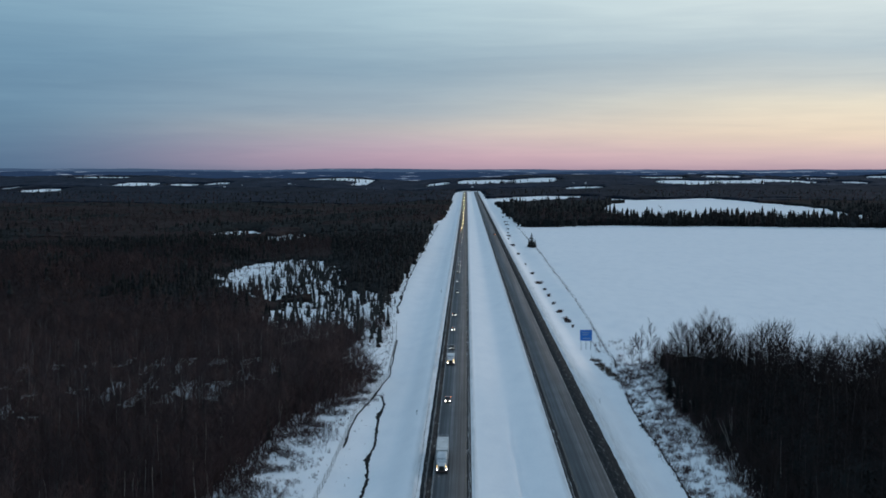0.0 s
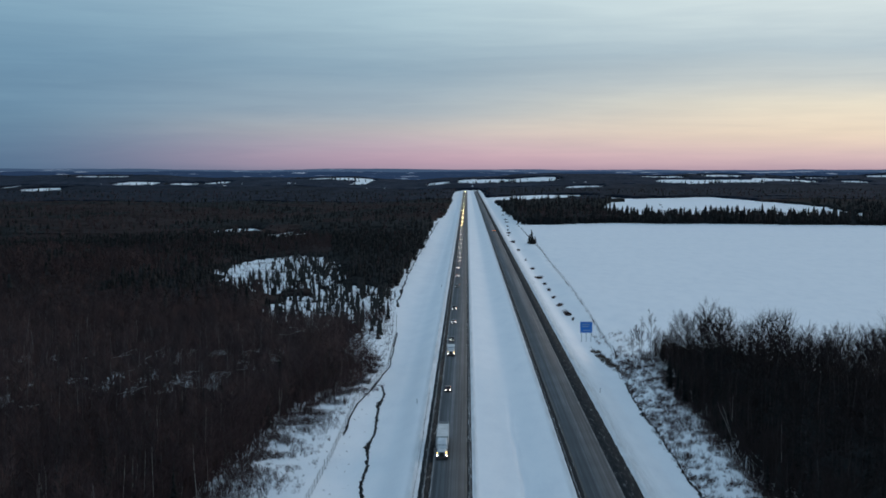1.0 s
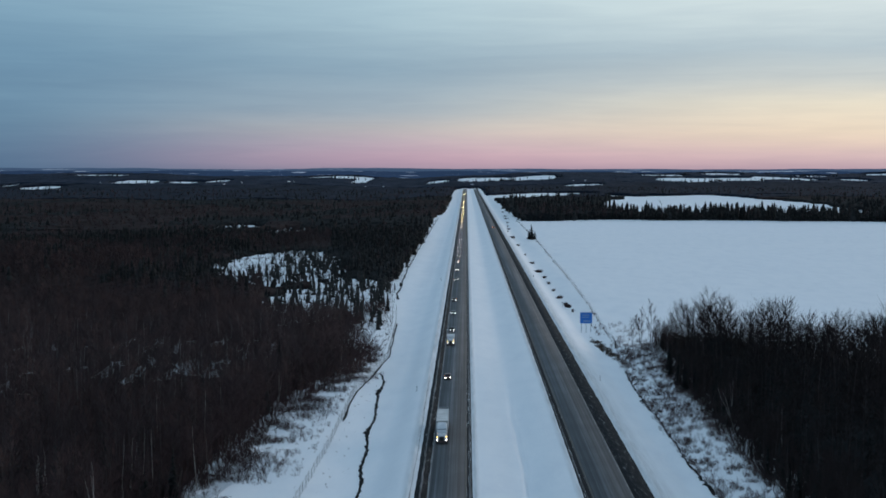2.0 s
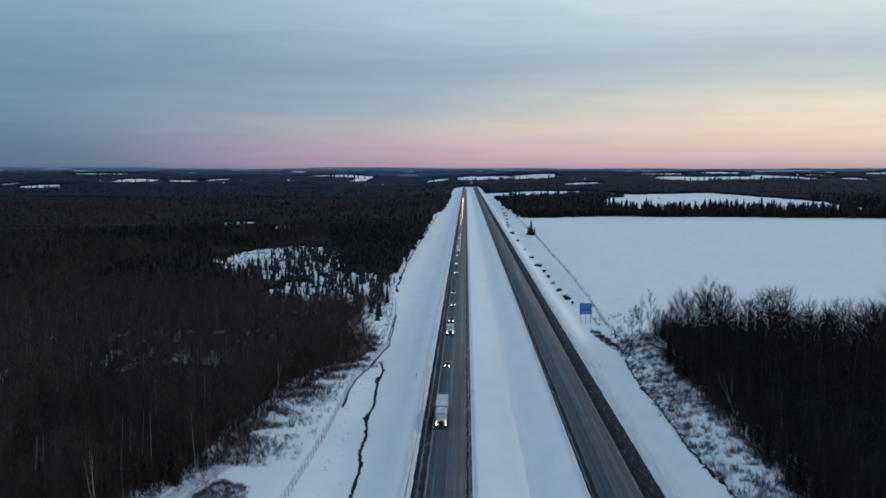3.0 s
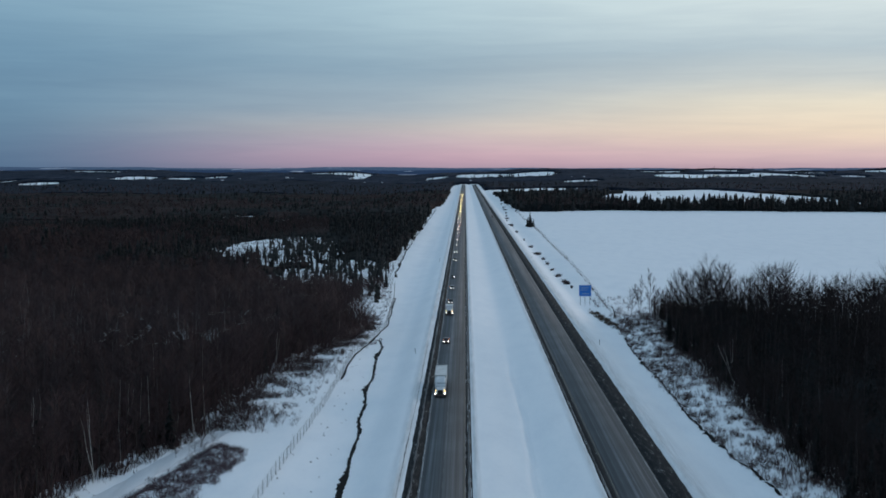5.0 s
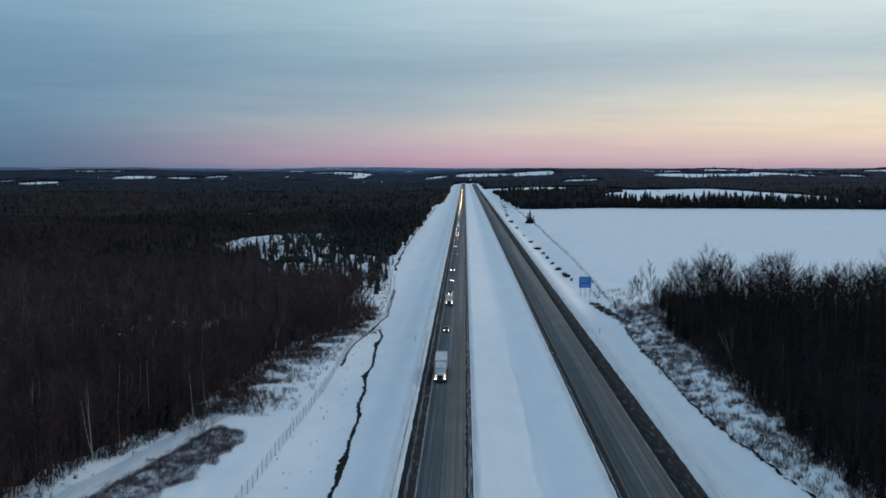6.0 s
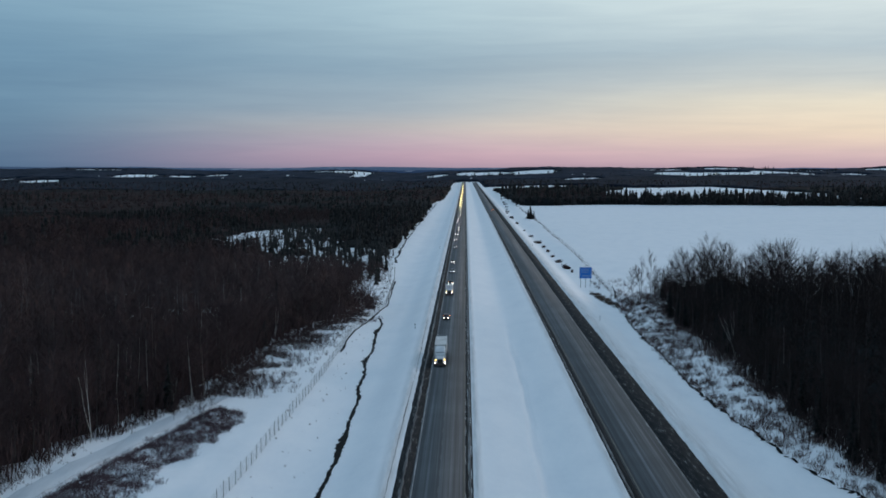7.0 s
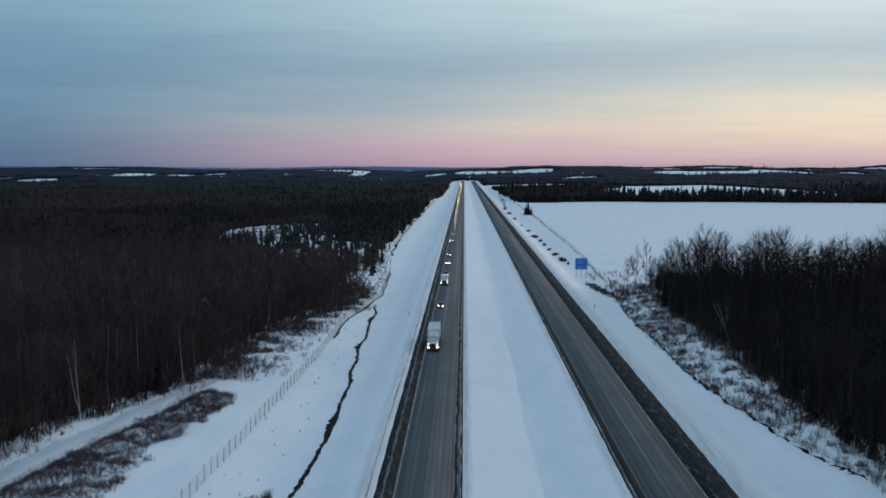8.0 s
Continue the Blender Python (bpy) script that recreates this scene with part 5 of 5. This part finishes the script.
def car(label, paint, lamp, kind="car", glow_r=0.13):
    """kind: car, suv or pickup."""
    up, ln = {"car": (1.0, 4.6), "suv": (1.17, 4.7), "pickup": (1.25, 5.7)}[kind]
    ob = tagged(new({"car": "car", "suv": "suv", "pickup": "pickup_truck"}[kind]), label, "pickup" if kind == "pickup" else "car", "cars in the queue")
    w = 0.90 if kind == "car" else 0.97
    z0 = 0.26 * up
    belt = 0.90 * up
    part("body", loft([section(y, ww, z0 + dz, zt * up, 0.12) for y, ww, dz, zt in ((0.0, w - 0.16, 0.12, 0.60), (0.12, w - 0.05, 0.02, 0.70), (0.9, w, 0, 0.80), (1.35, w, 0, 0.88), (ln - 1.0, w, 0, 0.92), (ln - 0.12, w - 0.04, 0.03, 0.90), (ln, w - 0.12, 0.15, 0.78))]), paint, ob)
    cab_end = {"car": ln - 0.65, "suv": ln - 0.12, "pickup": 3.55}[kind]
    roof_end = {"car": ln - 1.5, "suv": ln - 0.45, "pickup": 3.35}[kind]
    top = 1.43 * up
    part("windows", loft([section(1.25, w - 0.10, belt - 0.08, belt - 0.02, 0.05), section(2.0, w - 0.20, belt - 0.08, top - 0.06, 0.08), section(roof_end, w - 0.20, belt - 0.08, top - 0.06, 0.08), section(cab_end, w - 0.10, belt - 0.08, belt, 0.05)]), GLASS, ob, "dark tinted windows")
    part("roof", loft([section(1.92, w - 0.25, top - 0.06, top - 0.02, 0.02), section(2.3, w - 0.19, top - 0.06, top, 0.03), section(roof_end, w - 0.19, top - 0.06, top, 0.03), section(roof_end + 0.12, w - 0.26, top - 0.07, top - 0.04, 0.02)]), paint, ob)
    if kind == "pickup":
        part("cargo_bed", boxed(-w + 0.12, w - 0.12, 3.75, ln - 0.15, belt - 0.02, belt + 0.03), CHASSIS, ob, "dark open cargo bed")
    part("grille", boxed(-0.42, 0.42, -0.02, 0.06, 0.45 * up, 0.60 * up), CHASSIS, ob, "black grille")
    part("bumper", boxed(-w + 0.1, w - 0.1, -0.05, 0.1, 0.3 * up, 0.42 * up, 0.03), CHASSIS if kind != "pickup" else CHROME, ob)
    for s in (-1, 1):
        lamp_disc(ob, s * (w - 0.26), 0.0, 0.62 * up, glow_r, lamp)
        part("mirror", boxed(s * w - 0.1 * (s < 0), s * w + 0.1 * (s > 0) + 0.001, 1.45, 1.55, belt, belt + 0.14), paint, ob)
        part("tail_light", boxed(s * (w - 0.12) - 0.1, s * (w - 0.12) + 0.1, ln - 0.06, ln + 0.01, 0.7 * up, 0.82 * up), TAIL, ob, "red tail light")
        for yy in (0.85, ln - 0.95):
            wheel(ob, s * (w - 0.08), yy, 0.33 * up ** 0.5, 0.21)
    return ob


def semi(label, name, box_len, box_top, box_low, gap, nose, sleeper):
    ob = tagged(new(name), label, "truck", "trucks in the queue")
    # bonnet, cab, roof fairing
    part("bumper", boxed(-1.2, 1.2, -0.08, 0.2, 0.35, 0.8, 0.05), BUMPERBROWN, ob, "dark brown bumper")
    part("bonnet", loft([section(0.08, 0.78, 0.8, 1.75, 0.2), section(0.3, 0.86, 0.75, 1.9, 0.22), section(nose, 1.02, 0.75, 2.12, 0.2)]), CABPAINT, ob, "long pale bonnet")
    part("grille", boxed(-0.55, 0.55, 0.02, 0.12, 0.8, 1.7, 0.03), CHASSIS, ob, "dark radiator grille")
    for s in (-1, 1):
        part("fender", loft([[(s * (0.8 + dx), y, z0), (s * (1.24), y, z0), (s * 1.24, y, z1), (s * (0.8 + dx), y, z1)] for y, z0, z1, dx in ((0.1, 0.8, 1.1, 0.05), (0.5, 1.05, 1.3, 0.05), (1.5, 1.05, 1.25, 0.1), (nose, 0.7, 0.95, 0.15))]), CABPAINT, ob)
        lamp_disc(ob, s * 1.02, 0.06, 0.95, 0.12, LAMP)
        part("side_lamp", boxed(s * 0.98 - 0.06, s * 0.98 + 0.06, 0.42, 0.54, 1.35, 1.75, 0.03), AMBER, ob, "lit amber marker lamp")
    c0, c1 = nose, nose + 1.5 + sleeper
    part("cab", loft([section(c0, 1.08, 0.75, 2.25, 0.12), section(c0 + 0.5, 1.12, 0.75, 2.95, 0.15), section(c1, 1.14, 0.75, 2.95, 0.12)]), CABPAINT, ob)
    part("windscreen", loft([[(-0.95, c0 - 0.012, 2.15), (0.95, c0 - 0.012, 2.15), (0.95, c0 + 0.03, 2.15), (-0.95, c0 + 0.03, 2.15)], [(-0.88, c0 + 0.40, 2.82), (0.88, c0 + 0.40, 2.82), (0.88, c0 + 0.48, 2.80), (-0.88, c0 + 0.48, 2.80)]]), GLASS, ob, "dark split windscreen")
    part("roof_fairing", loft([section(c0 + 0.45, 1.0, 2.9, 3.0, 0.08), section(c0 + 1.0, 1.08, 2.9, 3.35, 0.2), section(c1, 1.12, 2.9, box_top - 0.12, 0.25)]), CABPAINT, ob, "pale sloping roof fairing")
    for s in (-1, 1):
        part("side_window", boxed(s * 1.13 - 0.02, s * 1.13 + 0.02, c0 + 0.55, c0 + 1.25, 2.1, 2.7), GLASS, ob)
        part("mirror", boxed(s * 1.42 - 0.1, s * 1.42 + 0.1, c0 + 0.1, c0 + 0.2, 2.1, 2.75, 0.03), CHROME, ob)
        part("exhaust_stack", rod(s * 1.05, c1 + 0.15, 0.9, box_top - 0.2, 0.07, 8), CHROME, ob)
        part("fuel_tank", disc_y(s * 0.95, c0 + 0.5, c0 + 2.0, 0.75, 0.32, 14), CHROME, ob)
    b0, b1 = c1 + gap, c1 + gap + box_len
    part("chassis", boxed(-0.5, 0.5, 0.6, b1 - 0.3, 0.75, 1.02), CHASSIS, ob)
    body = part("box_body", boxed(-1.3, 1.3, b0, b1, box_low, box_top, 0.05), TRAILER, ob, "grubby white box trailer")
    for k in range(int(box_len / 1.22)):
        part("roof_bow", boxed(-1.25, 1.25, b0 + 0.6 + 1.22 * k, b0 + 0.66 + 1.22 * k, box_top - 0.004, box_top + 0.014), TRAILER, body)
    part("rear_frame", boxed(-1.3, 1.3, b1 - 0.02, b1 + 0.05, box_low, box_low + 0.25), CHASSIS, body)
    if box_len > 10:
        rack = part("rear_rack", boxed(-1.15, 1.15, b1 + 0.05, b1 + 3.0, 0.95, 2.9, 0.05), CHASSIS, ob, "dark load on an open rear rack")
        for px, y0, y1 in ((-1.15, b1 + 0.1, b1 + 3.0), (1.15, b1 + 0.1, b1 + 3.0)):
            part("rail", boxed(px - 0.06, px + 0.06, y0, y1, 3.75, 3.87), STEEL, rack)
        for yy in (b1 + 0.15, b1 + 1.5, b1 + 2.94):
            part("rail", boxed(-1.15, 1.15, yy - 0.06, yy + 0.06, 3.75, 3.87), STEEL, rack)
            for px in (-1.15, 1.15):
                part("stake", boxed(px - 0.05, px + 0.05, yy - 0.05, yy + 0.05, 2.8, 3.8), STEEL, rack)
    for s in (-1, 1):
        part("side_rail", boxed(s * 1.305 - 0.012, s * 1.305 + 0.012, b0, b1, box_low, box_low + 0.18), CHASSIS, body)
        part("top_rail", boxed(s * 1.3 - 0.03, s * 1.3 + 0.015, b0, b1, box_top - 0.12, box_top + 0.01), STEEL, body)
        part("tail_light", boxed(s * 1.0 - 0.12, s * 1.0 + 0.12, b1 + 0.02, b1 + 0.07, 0.9, 1.05), TAIL, ob)
        axles = [1.1, c1 - 0.2] + ([c1 + 1.1] if box_len > 10 else []) + ([b1 - 2.6, b1 - 1.3] if box_len > 10 else [b1 - 1.8])
        for yy in axles:
            wheel(ob, s * 1.08, yy, 0.5, 0.3 if yy < 2 else 0.42)
    return ob


def place(ob, x, y):
    ob.matrix_basis = pose(x, y, 0.045)
    return ob


place(semi("pale long-nosed lorry with a white box trailer and lit lamps", "semi_truck", 13.0, 4.05, 1.15, 0.9, 2.0, 1.0), -5.35, 254)
place(semi("short white box lorry with lit headlights in the queue", "box_truck", 5.0, 3.1, 1.0, 0.15, 1.3, -0.2), -5.3, 398)
stock = [car("black saloon car with lit headlights on grey asphalt", PAINTS[0], LAMP, "car"), car("dark red car with lit headlights in the queue", PAINTS[1], LAMP, "car"), car("white pickup with lit headlights in the queue", PAINTS[2], LAMP, "pickup"),
         car("dark grey sport utility car with lit headlights", PAINTS[3], LAMP, "suv"), car("silver car with lit headlights in the queue", PAINTS[4], LAMP, "car"), car("dark blue sport utility car with lit headlights", PAINTS[5], LAMP, "suv")]
far_stock = [car("distant car with glaring warm headlights", PAINTS[k], WARM, kd, 0.3) for k, kd in ((3, "car"), (0, "suv"), (4, "car"))]
queue = [(333, 1), (433, 0), (484, 4), (533, 0), (633, 3), (697, 4), (759, 0), (812, 0), (893, 5), (1006, 0), (1074, 3), (1285, 4), (958, 0), (1150, 3), (1215, 0)]
placed = set()
for y, k in queue:
    if k not in placed:
        placed.add(k)
        place(stock[k], -5.3, y)
    else:
        copy_thing(stock[k], pose(-5.3 + 0.25 * math.sin(y), y, 0.045))
place(stock[2], -5.3, 846)
far_y = [1352, 1440, 1560, 1700, 1850, 2080, 2240, 2560, 2900, 3400]
for k, y in enumerate(far_y):
    if k < 3:
        place(far_stock[k], -5.3, y)
    else:
        copy_thing(far_stock[k % 3], pose(-5.3 + (1.6 if k % 4 == 1 else 0.0), y, 0.045))
away_car = car("car driving off with its orange tail lights lit", PAINTS[1], TAIL, "suv", 0.22)
away_car.matrix_basis = pose(28.2, 1215, 0.045)

# ---------------- farms far off ----------------
def farmhouse(x, y, w, d, h, lit):
    z = float(height(x, y))
    ob = base("farm_building", x, y, z, "small pale farm building with a snowy gable roof", "house", "farm buildings", turn=(x * 7) % 50 - 25)
    part("wall", boxed(-w / 2, w / 2, -d / 2, d / 2, -1.0, h), HOUSEWALL, ob)
    part("roof", loft([[(-w / 2 - 0.4, s * (d / 2 + 0.4), h), (w / 2 + 0.4, s * (d / 2 + 0.4), h), (w / 2 + 0.4, s * (d / 2 + 0.4), h + 0.2), (0, s * (d / 2 + 0.4), h + w * 0.4), (-w / 2 - 0.4, s * (d / 2 + 0.4), h + 0.2)] for s in (-1, 1)]), SHINGLE, ob, "snow-covered roof")
    part("window", boxed(-w / 4, w / 4, -d / 2 - 0.1, -d / 2 - 0.02, h * 0.45, h * 0.75), WINDOWLIGHT if lit else GLASS, ob)
    part("door", boxed(w / 3 - 0.6, w / 3 + 0.6, -d / 2 - 0.1, -d / 2 - 0.02, 0, 2.2), CHASSIS, ob)


for k, (b, dd) in enumerate(((-0.145, 4180), (-0.15, 4190), (-0.19, 4120), (-0.205, 4030), (-0.085, 3960), (-0.07, 4000), (-0.135, 4320), (0.09, 4080), (0.1, 4080), (0.06, 4230), (0.005, 4060), (0.16, 4180), (0.21, 4230), (0.29, 4190), (-0.345, 3560), (-0.31, 4090))):
    farmhouse(b * dd, dd, 6 + k % 3 * 1.5, 9 + k % 2 * 4, 3.6 + k % 2 * 1.2, k % 3 == 0)
